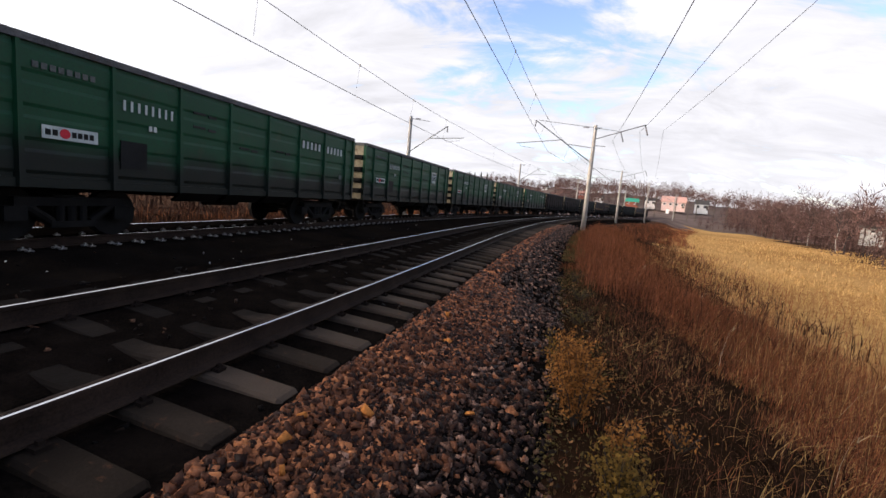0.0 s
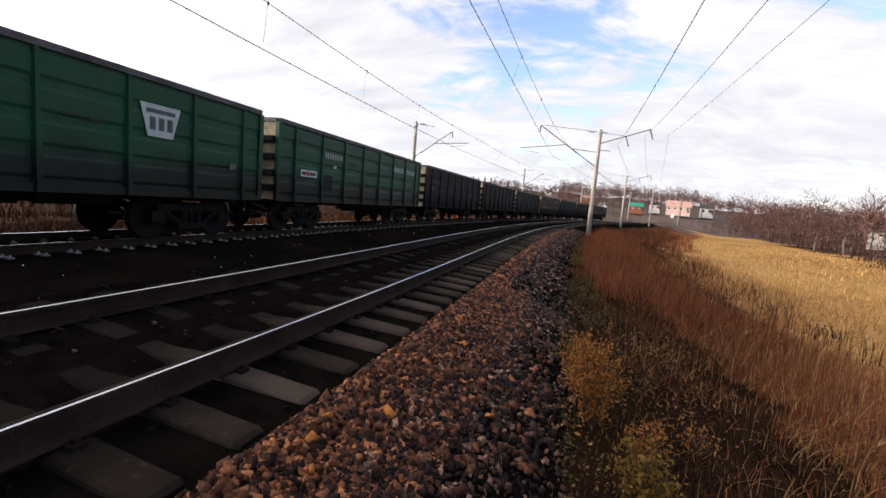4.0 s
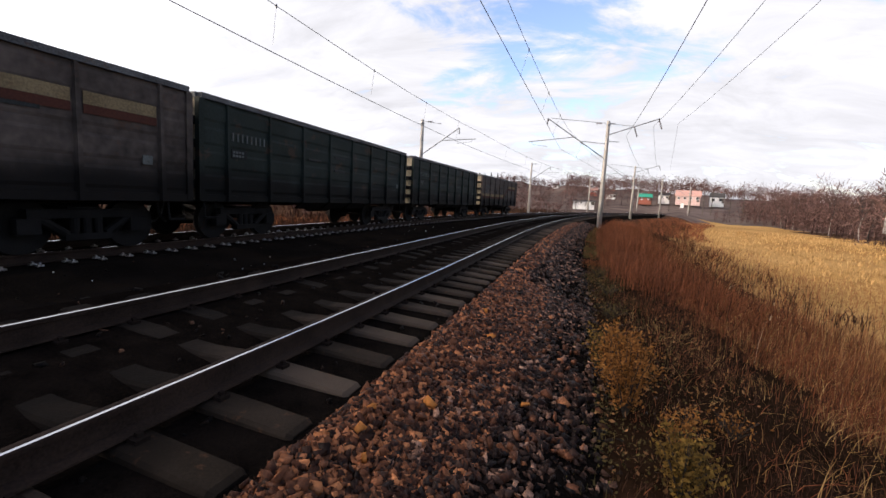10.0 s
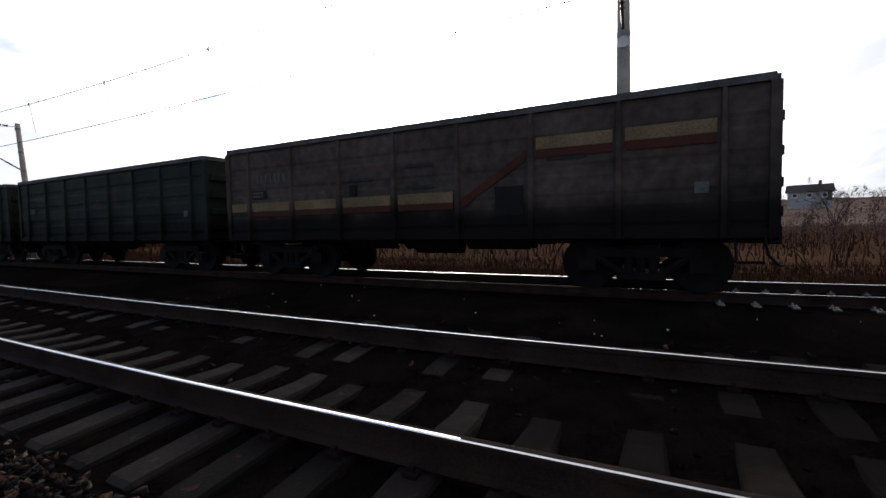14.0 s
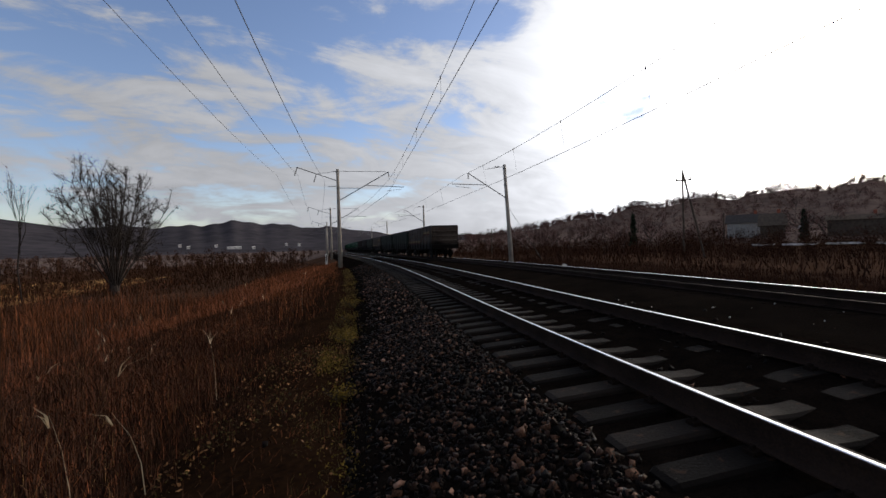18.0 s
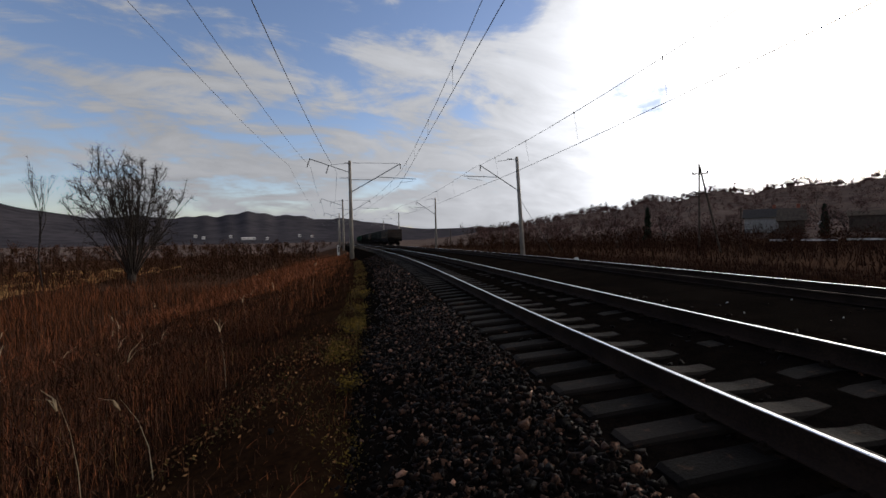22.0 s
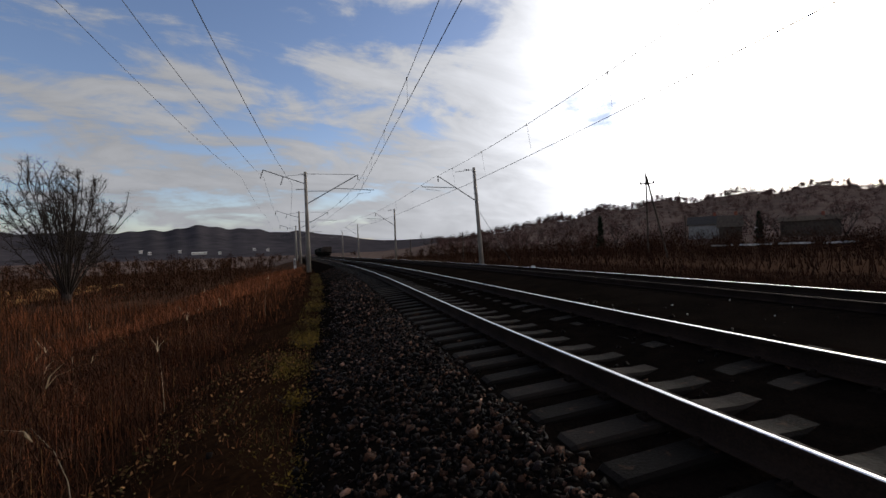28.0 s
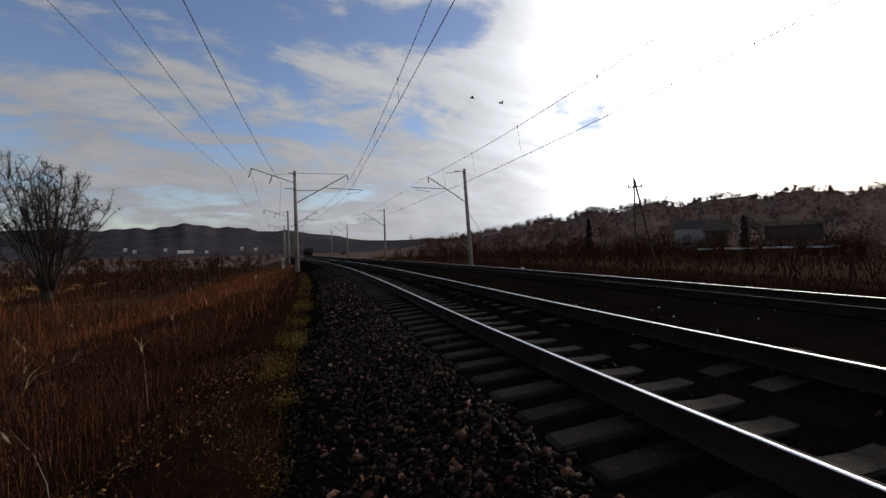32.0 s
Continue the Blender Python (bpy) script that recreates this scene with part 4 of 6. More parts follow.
M_SCUFF = material("rubbed_paint", (0.030, 0.031, 0.029), 0.7, vary=0.4, scale=5)
M_SOFT = material("worn_pale_paint", (0.085, 0.09, 0.082), 0.7, vary=0.3, scale=5, spots=0.3)
GREEN_L = "bright green coal gondola with white markings, black with dust below"
proto = {
    "stripe": wagon("grey-brown gondola wagon with a tan and red-brown stripe", M_BROWN, "stripe"),
    "dark": wagon("sooty dark brown gondola wagon, faded markings", M_DARK, "plain"),
    "moss": wagon("dull dark green gondola wagon with rubbed paint", M_MOSS, "plain"),
    "green": wagon(GREEN_L, M_GREEN, "green"),
    "panel": wagon("bright green coal gondola with a white tapered panel", M_GREEN, "panel"),
}
ORDER = ["stripe", "moss", "moss", "stripe", "moss", "dark", "dark", "green", "panel", "panel", "panel", "green", "panel", "green", "moss", "dark", "green", "green", "dark", "moss", "green", "dark", "dark", "green", "moss", "dark", "green", "dark", "moss", "dark", "dark", "moss"]
wagons, used = [], set()
for kind_name in ORDER:
    wagons.append(copy_thing(proto[kind_name], pose(0, 0, 0)) if kind_name in used else proto[kind_name])
    used.add(kind_name)


# ---- grasses ----
def blades(base, height, width, lean, way, kinks=3):
    """Bent strips that taper to a point, as arrays of corners and faces."""
    n = len(base)
    k = np.linspace(0, 1, kinks + 1)
    d = np.stack([np.cos(way), np.sin(way), np.zeros(n)], 1)
    side = np.stack([-np.sin(way + 0.6), np.cos(way + 0.6), np.zeros(n)], 1)
    out = []
    for t in k:
        c = base + d * (lean * height * t ** 2)[:, None] + np.array([0, 0, 1.0]) * (height * t * (1 - 0.25 * lean * t))[:, None]
        w = (width * (1 - 0.85 * t))[:, None] * 0.5
        out += [c - side * w, c + side * w]
    v = np.stack(out, 1)
    m = 2 * (kinks + 1)
    f = np.array([(2 * i, 2 * i + 1, 2 * i + 3, 2 * i + 2) for i in range(kinks)])
    return v.reshape(-1, 3), (f[None] + (np.arange(n) * m)[:, None, None]).reshape(-1, 4)


def land(n, s0, s1, u0, u1):
    s, u = rng.uniform(s0, s1, n), rng.uniform(u0, u1, n)
    p = np.array([on_track(a, b) for a, b in zip(s, u)])
    p[:, 2] = ground_z(p[:, 0], p[:, 1])
    return p, s, u


def grass(name, label, mat, n, s0, s1, u0, u1, h0, h1, w0, w1, lean=0.35, clump=0.0, keep=None, sink=0.03):
    p, s, u = land(n, s0, s1, u0, u1)
    ragged = np.minimum(u - u0, u1 - u) + 0.35 * np.sin(s * 2.1) + 0.3 * np.sin(s * 5.3 + 1) + rng.normal(0, 0.25, n)
    ok = ragged > 0.12 * min(1.0, (u1 - u0) / 3)
    p, s, u = p[ok], s[ok], u[ok]
    n = len(p)
    if clump:
        c = np.sin(p[:, 0] * 1.9 + 2 * np.sin(p[:, 1] * 0.7)) * np.sin(p[:, 1] * 1.6 + np.sin(p[:, 0] * 1.1))
        ok = rng.uniform(-1, 1, n) < c + 1 - clump
        p, s, u = p[ok], s[ok], u[ok]
    if keep is not None:
        ok = keep(s, u)
        p, s, u = p[ok], s[ok], u[ok]
    p[:, 2] -= sink
    n = len(p)
    wave = np.sin(p[:, 0] * 0.83 + 1.3 * np.sin(p[:, 1] * 0.51)) * np.sin(p[:, 1] * 0.77 + 1.1 * np.sin(p[:, 0] * 0.63)) + 0.6 * np.sin(p[:, 0] * 2.7 + p[:, 1] * 1.9)
    tall = (0.78 + 0.24 * wave) * (np.clip((u1 - u) / 2.6, 0.25, 1) if u1 < -2.9 else 1)
    v, f = blades(p, rng.uniform(h0, h1, n) * tall, rng.uniform(w0, w1, n), rng.uniform(0, lean, n) ** 1.2, rng.uniform(0, 6.283, n))
    return tagged(new(name, raw_mesh(name, v, f, mat)), label, "dry grass", kind="stuff")


def beyond(s, u):
    """True past the dark hollow between the path and the reeds."""
    return u < np.interp(s, [0, 2, 4, 6, 8, 10, 14, 20], [-3.9, -4.5, -4.75, -5.1, -5.5, -5.0, -4.1, -3.4]) + 0.28 * np.sin(s * 3.1) + 0.16 * np.sin(s * 7.3)


REEDS = "tall red-brown dead reeds on the embankment slope"
STEMS = "dark red-brown dead stems between the reeds"
PALE = "pale bent straw stalks among the reeds"
RUSTY = "rusty red dead stems along the embankment's shoulder"
grass("reeds", REEDS, M_REED, 22000, 1, 18, -9.5, -4.0, 0.35, 0.95, 0.005, 0.013, 1.1, 0.5, beyond)
grass("rusty_stems", RUSTY, M_RUSSTEM, 20000, 1, 18, -9.0, -3.8, 0.4, 1.05, 0.004, 0.011, 1.3, 0.5, beyond)
# Behind the origin darker stems outnumber reeds: backlit shade put into the colour.
grass("reeds", REEDS, M_REED, 5500, -14, 1, -11.0, -3.9, 0.6, 1.5, 0.005, 0.013, 1.0, 0.35)
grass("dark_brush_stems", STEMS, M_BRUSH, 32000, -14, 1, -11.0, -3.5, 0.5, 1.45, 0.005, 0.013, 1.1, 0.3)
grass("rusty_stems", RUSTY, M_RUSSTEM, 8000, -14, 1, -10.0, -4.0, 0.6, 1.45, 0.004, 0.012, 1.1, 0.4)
grass("dark_brush_stems", "low dark stems in the hollow", M_BRUSH, 6000, 1.5, 12, -5.6, -2.7, 0.08, 0.34, 0.004, 0.009, 1.8, 0.6)
grass("rusty_stems", "low rusty stems in the hollow", M_RUSSTEM, 2600, 2, 12, -5.4, -2.9, 0.10, 0.45, 0.004, 0.009, 1.5, 0.7)
grass("rusty_stems", RUSTY, M_RUSSTEM, 24000, 12, 62, -6.6, -2.9, 0.4, 1.15, 0.009, 0.022, 0.9, 0.5)
grass("reeds", REEDS, M_REED, 16000, 14, 62, -7.4, -3.2, 0.4, 1.15, 0.010, 0.024, 0.8, 0.5)
grass("rusty_stems", RUSTY, M_RUSSTEM, 9000, 58, 135, -14, -3.2, 0.5, 1.3, 0.03, 0.06, 0.9, 0.5)
grass("dark_brush_stems", STEMS, M_BRUSH, 12000, 12, 110, -12, -3.2, 0.4, 1.2, 0.02, 0.045, 1.0, 0.5)
grass("dark_brush_stems", STEMS, M_BRUSH, 14000, -58, -13, -10.5, -3.2, 0.6, 1.5, 0.012, 0.030, 0.6, 0.3)
grass("reeds", REEDS, M_REED, 8000, -58, -13, -10.5, -3.3, 0.7, 1.6, 0.012, 0.030, 0.6, 0.35)
grass("reeds", REEDS, M_REED, 9000, -34, 0, -22, -9.5, 0.7, 1.5, 0.012, 0.030, 0.6, 0.4)
grass("dark_brush_stems", STEMS, M_BRUSH, 16000, -34, 0, -24, -9.5, 0.6, 1.4, 0.014, 0.032, 0.7, 0.3)
grass("reeds", REEDS, M_REED, 36000, 9, 52, -17, -5.0, 0.35, 1.0, 0.008, 0.020, 0.9, 0.5, lambda s, u: rng.uniform(0, 1, len(u)) < np.clip((u + 17) / 10, 0.03, 1) ** 1.7)
grass("dark_brush_stems", STEMS, M_BRUSH, 16000, 2, 24, -9.0, -4.2, 0.3, 0.9, 0.005, 0.012, 1.2, 0.5, beyond)
grass("reeds", REEDS, M_REED, 20000, 1.5, 12, -10.5, -5.3, 0.45, 1.1, 0.004, 0.011, 1.0, 0.4, beyond)
grass("straw_stalks", PALE, M_STRAW, 3600, 2.5, 12, -8.5, -4.4, 0.45, 1.1, 0.004, 0.009, 1.2, 0.5, beyond)
for s0, u0 in ((5.6, -5.0), (4.6, -4.6), (5.0, -3.6), (6.6, -5.6)):
    grass("straw_bundle", "pale flattened bundle of bent straw", M_STRAW, 90, s0 - 0.35, s0 + 0.35, u0 - 0.3, u0 + 0.3, 0.3, 0.6, 0.004, 0.008, 2.2, 0.0)
FUZZ = "fine bent side leaves and twigs among the dead reeds"
grass("reed_leaves", FUZZ, M_RUSSTEM, 4000, -14, 1, -10.0, -4.2, 0.15, 0.4, 0.004, 0.010, 1.8, 0.3, None, -0.45)
grass("reed_leaves", FUZZ, M_RUSSTEM, 2500, -14, 1, -10.0, -4.8, 0.15, 0.4, 0.004, 0.010, 1.8, 0.3, None, -1.0)
grass("reed_leaves", FUZZ, M_BRUSH, 22000, -14, 1, -10.0, -3.6, 0.12, 0.4, 0.006, 0.014, 1.6, 0.3, None, -0.75)
grass("reed_leaves", FUZZ, M_REED, 12000, -40, -14, -10.0, -3.4, 0.2, 0.5, 0.015, 0.03, 1.5, 0.3, None, -0.85)
grass("reed_leaves", FUZZ, M_REED, 12000, 2, 18, -9.5, -4.6, 0.10, 0.3, 0.005, 0.012, 1.6, 0.3, beyond, -0.3)
grass("reed_leaves", FUZZ, M_BRUSH, 16000, -14, 14, -9.5, -3.3, 0.10, 0.35, 0.006, 0.014, 1.6, 0.2, lambda s, u: (s < 1) | beyond(s, u))
grass("straw_stalks", "pale bent straw stalks among the reeds", M_STRAW, 4200, 2, 14, -9.5, -4.6, 0.5, 1.1, 0.006, 0.015, 0.9, 0.5, beyond)
grass("straw_stalks", "pale bent straw stalks among the reeds", M_STRAW, 600, -16, -2, -9.5, -4.0, 0.8, 1.5, 0.004, 0.009, 0.9, 0.6)
grass("straw_stalks", "pale flattened straw on the slope", M_STRAW, 900, 3, 9, -5.6, -2.9, 0.15, 0.5, 0.003, 0.007, 1.8, 0.6)
grass("straw_stalks", "golden straw on the slope down to the field", M_STRAW, 9000, 3, 40, -9.8, -5.2, 0.25, 0.75, 0.006, 0.016, 0.8, 0.7, beyond)
FIELD = "golden dry grass that covers the marshy field"
grass("field_grass", FIELD, M_STRAW, 30000, 5, 40, -26, -8.0, 0.15, 0.45, 0.010, 0.026, 0.8, 0.15)
grass("field_grass", FIELD, M_STRAW, 16000, 30, 110, -55, -9, 0.2, 0.5, 0.06, 0.14, 0.6, 0.3)
VERGE = "olive and brown grass on the path's verge"
grass("verge_grass", VERGE, M_BRUSH, 9000, -40, 1, -4.0, -2.4, 0.05, 0.22, 0.006, 0.014, 1.4, 0.5)
grass("verge_grass", VERGE, M_BRUSH, 5000, 1, 12, -4.4, -2.6, 0.06, 0.28, 0.004, 0.010, 1.1, 0.3)
grass("verge_grass", VERGE, M_OLIVE, 9000, -12, 1, -3.1, -2.3, 0.03, 0.15, 0.004, 0.010, 1.5, 0.95)
grass("verge_grass", VERGE, M_OLIVE, 5000, 1, 14, -3.6, -2.3, 0.04, 0.20, 0.004, 0.010, 1.1, 0.5)
grass("verge_grass", VERGE, M_REED, 6000, -10, 16, -4.2, -2.5, 0.05, 0.22, 0.004, 0.010, 1.2, 0.5)
grass("verge_grass", VERGE, M_OLIVE, 2200, -40, -10, -3.1, -2.4, 0.08, 0.25, 0.012, 0.024, 0.9, 0.5)
grass("verge_grass", "brown grass on the path's verge", M_REED, 9000, 14, 48, -3.7, -2.3, 0.08, 0.28, 0.012, 0.024, 0.9, 0.5)
SCRUB = "brown dead grass and scrub beyond the far track"
grass("scrub_grass", SCRUB, M_BRUSH, 46000, -60, 70, 12.2, 24, 0.2, 0.65, 0.025, 0.06, 1.2, 0.2)
grass("scrub_grass", SCRUB, M_REED, 5000, 16, 75, 12.0, 20, 0.3, 0.8, 0.02, 0.05, 0.7, 0.6)
grass("scrub_grass", SCRUB, M_BRUSH, 30000, -130, 130, 20, 70, 0.5, 1.5, 0.05, 0.13, 1.0, 0.4)
grass("scrub_grass", "brown dead grass at the edge of the field", M_BRUSH, 24000, -110, -40, -45, -8, 0.4, 1.0, 0.03, 0.07, 0.9, 0.4)
grass("scrub_grass", "brown dead grass at the edge of the field", M_BRUSH, 22000, -60, 2, -42, -17, 0.3, 0.9, 0.02, 0.05, 0.8, 0.3)
grass("scrub_grass", "brown dead grass at the edge of the field", M_REED, 6000, -60, 2, -42, -17, 0.3, 0.9, 0.02, 0.05, 0.8, 0.6)


def plumes(n, s0, s1, u0, u1, label):
    """Seed heads on long stalks: a bent stalk and a drooping tuft at its tip."""
    p, s, u = land(n, s0, s1, u0, u1)
    h, lean, way = rng.uniform(0.9, 1.6, n) * (0.72 if s0 > 0 else 1.05), rng.uniform(0.1, 0.45, n), rng.uniform(0, 6.283, n)
    v, f = blades(p, h, np.full(n, 0.007), lean, way)
    tip = p + np.stack([np.cos(way), np.sin(way), 0 * way], 1) * (lean * h)[:, None] + np.array([0, 0, 1.0]) * (h * (1 - 0.25 * lean))[:, None]
    vs, fs, o = [v], [f], len(v)
    for k in range(4):
        a, b = blades(tip - [0, 0, 0.1], rng.uniform(0.12, 0.26, n), rng.uniform(0.007, 0.014, n), rng.uniform(0.4, 1.3, n), way + rng.normal(0, 0.5, n), 2)
        vs.append(a), fs.append(b + o)
        o += len(a)
    tagged(new("seed_heads", raw_mesh("seed_heads", np.concatenate(vs), np.concatenate(fs), M_PLUME)), label, "dry grass", kind="stuff")


plumes(8, 3, 16, -8.5, -4.4, "pale drooping seed heads above the reeds")
plumes(34, -18, -3, -9.5, -4.2, "pale drooping seed heads above the reeds")


# ---- bushes and trees ----
def leaves(centres, size, n, spread):
    """Small folded leaves strewn round the given centres."""
    c = centres[rng.integers(0, len(centres), n)] + rng.normal(0, 1, (n, 3)) * spread
    t = turns(n) * rng.uniform(0.6, 1.3, n)[:, None, None] * size
    q = np.array([(-0.5, 0, 0), (0, -0.28, 0.08), (0.5, 0, 0), (0, 0.28, 0.08)])
    v = np.einsum("nij,kj->nki", t, q) + c[:, None]
    return v.reshape(-1, 3), (np.array([[0, 1, 2, 3]])[None] + (np.arange(n) * 4)[:, None, None]).reshape(-1, 4)


def weed(s, u, h, w, mat, n, label):
    """A leafy weed: thin stems from one root, leaves strewn along them."""
    base = on_track(s, u)
    base.z = float(ground_z([base.x], [base.y])[0]) - 0.02
    ob = tagged(new("weed_bush"), label, "bush", "weeds beside the path")
    ob.matrix_basis = Matrix.Translation(base)
    g = Geo()
    cs = []
    for i in range(24):
        a, r = rng.uniform(0, 6.28), rng.uniform(0.2, 1) * w
        tip = Vector((r * math.cos(a), r * math.sin(a), h * rng.uniform(0.55, 1)))
        mid = tip * 0.5 + Vector((0, 0, 0.1 * h))
        g.tube([(0, 0, 0), mid, tip], 0.007, 5, 0.002)
        cs += [tuple(Vector((0, 0, 0)).lerp(mid, k)) for k in (0.5, 0.8)] + [tuple(mid.lerp(tip, k)) for k in (0, 0.3, 0.6, 0.8, 1)]
    part("stem", g, M_BARK, ob)
    v, f = leaves(np.array(cs), 0.038, n, 0.04)
    part("foliage", raw_mesh("foliage", v, f, mat), None, ob)
    return ob


weed(4.65, -2.74, 0.84, 0.25, M_RUSSET, 2100, "tall golden russet weed bush beside the ballast")
weed(5.25, -2.62, 0.70, 0.22, M_RUSSET, 1300, "golden russet weed bush beside the ballast")
weed(5.9, -2.56, 0.5, 0.22, M_WEED, 800, "golden yellow weed bush beside the ballast")
weed(4.35, -3.12, 0.34, 0.2, M_RUSSET, 500, "small russet weed bush beside the ballast")
weed(3.62, -3.02, 0.46, 0.22, M_WEED, 1400, "bright yellow weed bush at the path's edge")
weed(4.9, -3.7, 0.25, 0.2, M_RUSSET, 160, "small russet weed bush on the dark slope")
for s, u, h in ((8.4, -2.8, 0.3), (10.5, -2.9, 0.3), (13, -2.8, 0.35), (-5.4, -2.6, 0.2), (-8.6, -2.6, 0.24), (-11, -2.6, 0.28), (-14, -2.6, 0.3)):
    weed(s, u, h, h * 1.3, M_MOSSY if s < 0 else M_OLIVE, 340, "low yellow-green weed on the stony verge")


def strewn(name, label, mat, n, s0, s1, u0, u1, size, lift, patch):
    """Leaves that lie or stand in patches on the ground."""
    p, s, u = land(n, s0, s1, u0, u1)
    c = np.sin(s * 2.3 + 1.7 * np.sin(u * 3.1)) + np.sin(s * 0.9 + 2.0 + u * 2.0)
    ok = c + rng.normal(0, 0.6, n) > patch
    p = p[ok]
    p[:, 2] += rng.uniform(0, 1, len(p)) ** 2 * lift + 0.01
    t = turns(len(p)) * rng.uniform(0.5, 1.3, len(p))[:, None, None] * size
    q = np.array([(-0.5, 0, 0), (0, -0.28, 0.08), (0.5, 0, 0), (0, 0.28, 0.08)])
    v = np.einsum("nij,kj->nki", t, q) + p[:, None]
    f = np.array([[0, 1, 2, 3]])[None] + (np.arange(len(p)) * 4)[:, None, None]
    return tagged(new(name, raw_mesh(name, v.reshape(-1, 3), f.reshape(-1, 4), mat)), label, "weeds", kind="stuff")


strewn("low_weeds", "low yellow-green weeds along the path's edge", M_MOSSY, 26000, -12, 1, -3.0, -2.4, 0.026, 0.12, 1.0)
strewn("low_weeds", "low yellow-green weeds along the path's edge", M_MOSSY, 3000, -40, -12, -3.0, -2.4, 0.05, 0.14, 1.0)
strewn("low_weeds", "low olive weeds along the path's edge", M_OLIVE, 5000, 2, 16, -3.1, -2.45, 0.035, 0.14, 0.7)
strewn("low_weeds", "low olive weeds along the path's edge", M_OLIVE, 9000, 16, 45, -3.3, -2.4, 0.07, 0.2, 0.1)
strewn("low_weeds", "dark low weeds on the slope", M_OLIVE, 6000, -10, 12, -4.2, -2.9, 0.035, 0.14, 0.6)
strewn("low_weeds", "sparse olive weeds between the stones", M_OLIVE, 9000, -14, 16, -2.6, -1.9, 0.032, 0.10, 0.9)
strewn("fallen_leaves", "dry brown fallen leaves on the verge", M_LEAF, 3500, -9, 14, -4.4, -2.3, 0.05, 0.05, 0.0)


def branch(g, start, way, length, r, depth, spread, tips, droop=0.0):
    end = start + way * length
    mid = start + way * length * 0.5 + Vector(rng.normal(0, 0.05, 3)) * length
    g.tube([start, mid, end], r, 5 if depth > 1 else 4, r * 0.55)
    if depth == 0:
        tips.append(end)
        return
    for i in range(3 if depth > 1 else 4):
        v = (way + Vector(rng.normal(0, spread, 3)) + Vector((0, 0, 0.18 - droop))).normalized()
        branch(g, start.lerp(end, rng.uniform(0.55, 1.0)), v, length * rng.uniform(0.5, 0.75), r * 0.5, depth - 1, spread, tips, droop)


def twig_spray(tips, n, length, width):
    c = np.array([tuple(t) for t in tips])
    c = c[rng.integers(0, len(c), n)]
    d = rng.normal(0, 1, (n, 3)) + [0, 0, 0.6]
    d /= np.linalg.norm(d, axis=1)[:, None]
    side = np.cross(d, rng.normal(0, 1, (n, 3)))
    side /= np.linalg.norm(side, axis=1)[:, None]
    l = rng.uniform(0.4, 1, n)[:, None] * length
    v = np.stack([c - side * width, c + side * width, c + d * l], 1)
    return v.reshape(-1, 3), np.arange(n * 3).reshape(-1, 3)


def tree(label, h, stems, spread, depth=3, bark=M_BARK, twigs=900, trunk_part=0.25, r=0.12, twig_w=0.012, leaf=None, spray=0.09, twig_mat=None):
    """A leafless tree or bush: a trunk or several stems that fork, with fine twigs at the ends."""
    ob = tagged(new("bare_tree"), label, "tree", "bare trees")
    g, tips = Geo(), []
    trunk = Geo()
    if stems == 1:
        trunk.tube([(0, 0, -0.3), (0.03 * h, 0, h * trunk_part * 0.5), (0, 0.02 * h, h * trunk_part)], r, 8, r * 0.7)
        for i in range(5):
            a = 2.4 * i
            branch(g, Vector((0, 0.02 * h, h * trunk_part * rng.uniform(0.7, 1.0))), Vector((0.6 * spread * math.cos(a), 0.6 * spread * math.sin(a), 0.9)).normalized(), h * 0.36, r * 0.5, depth, spread, tips)
    else:
        for i in range(stems):
            a = 6.283 * i / stems + rng.uniform(-0.3, 0.3)
            lean = rng.uniform(0.12, 0.55) * spread
            way = Vector((lean * math.cos(a), lean * math.sin(a), 1)).normalized()
            p0 = Vector((0.25 * math.cos(a), 0.25 * math.sin(a), -0.3))
            trunk.tube([p0, p0 + way * h * trunk_part], r, 7, r * 0.75)
            branch(g, p0 + way * h * trunk_part, way, h * 0.36, r * 0.7, depth, spread * 0.8, tips)
    part("trunk", trunk, bark, ob)
    part("limb", g, bark if bark != M_BIRCH else M_BARK, ob)
    v, f = twig_spray(tips, twigs, h * spray, twig_w)
    part("crown", raw_mesh("crown", v, f, twig_mat or M_TWIG), None, ob)
    if leaf:
        v, f = leaves(np.array([tuple(t) for t in tips]), 0.16, 1500, 0.35)
        part("foliage", raw_mesh("foliage", v, f, leaf), None, ob)
    return ob


def put(ob, az, dist, turn=0.0, sc=1.0, z=None):
    x, y = -math.sin(radians(az)) * dist, math.cos(radians(az)) * dist
    zz = float(ground_z([x], [y])[0]) if z is None else z
    ob.matrix_basis = Matrix.Translation((x, y, zz)) @ pose(0, 0, 0, 0, 0, turn) @ Matrix.Diagonal((sc, sc, sc, 1))
    return ob


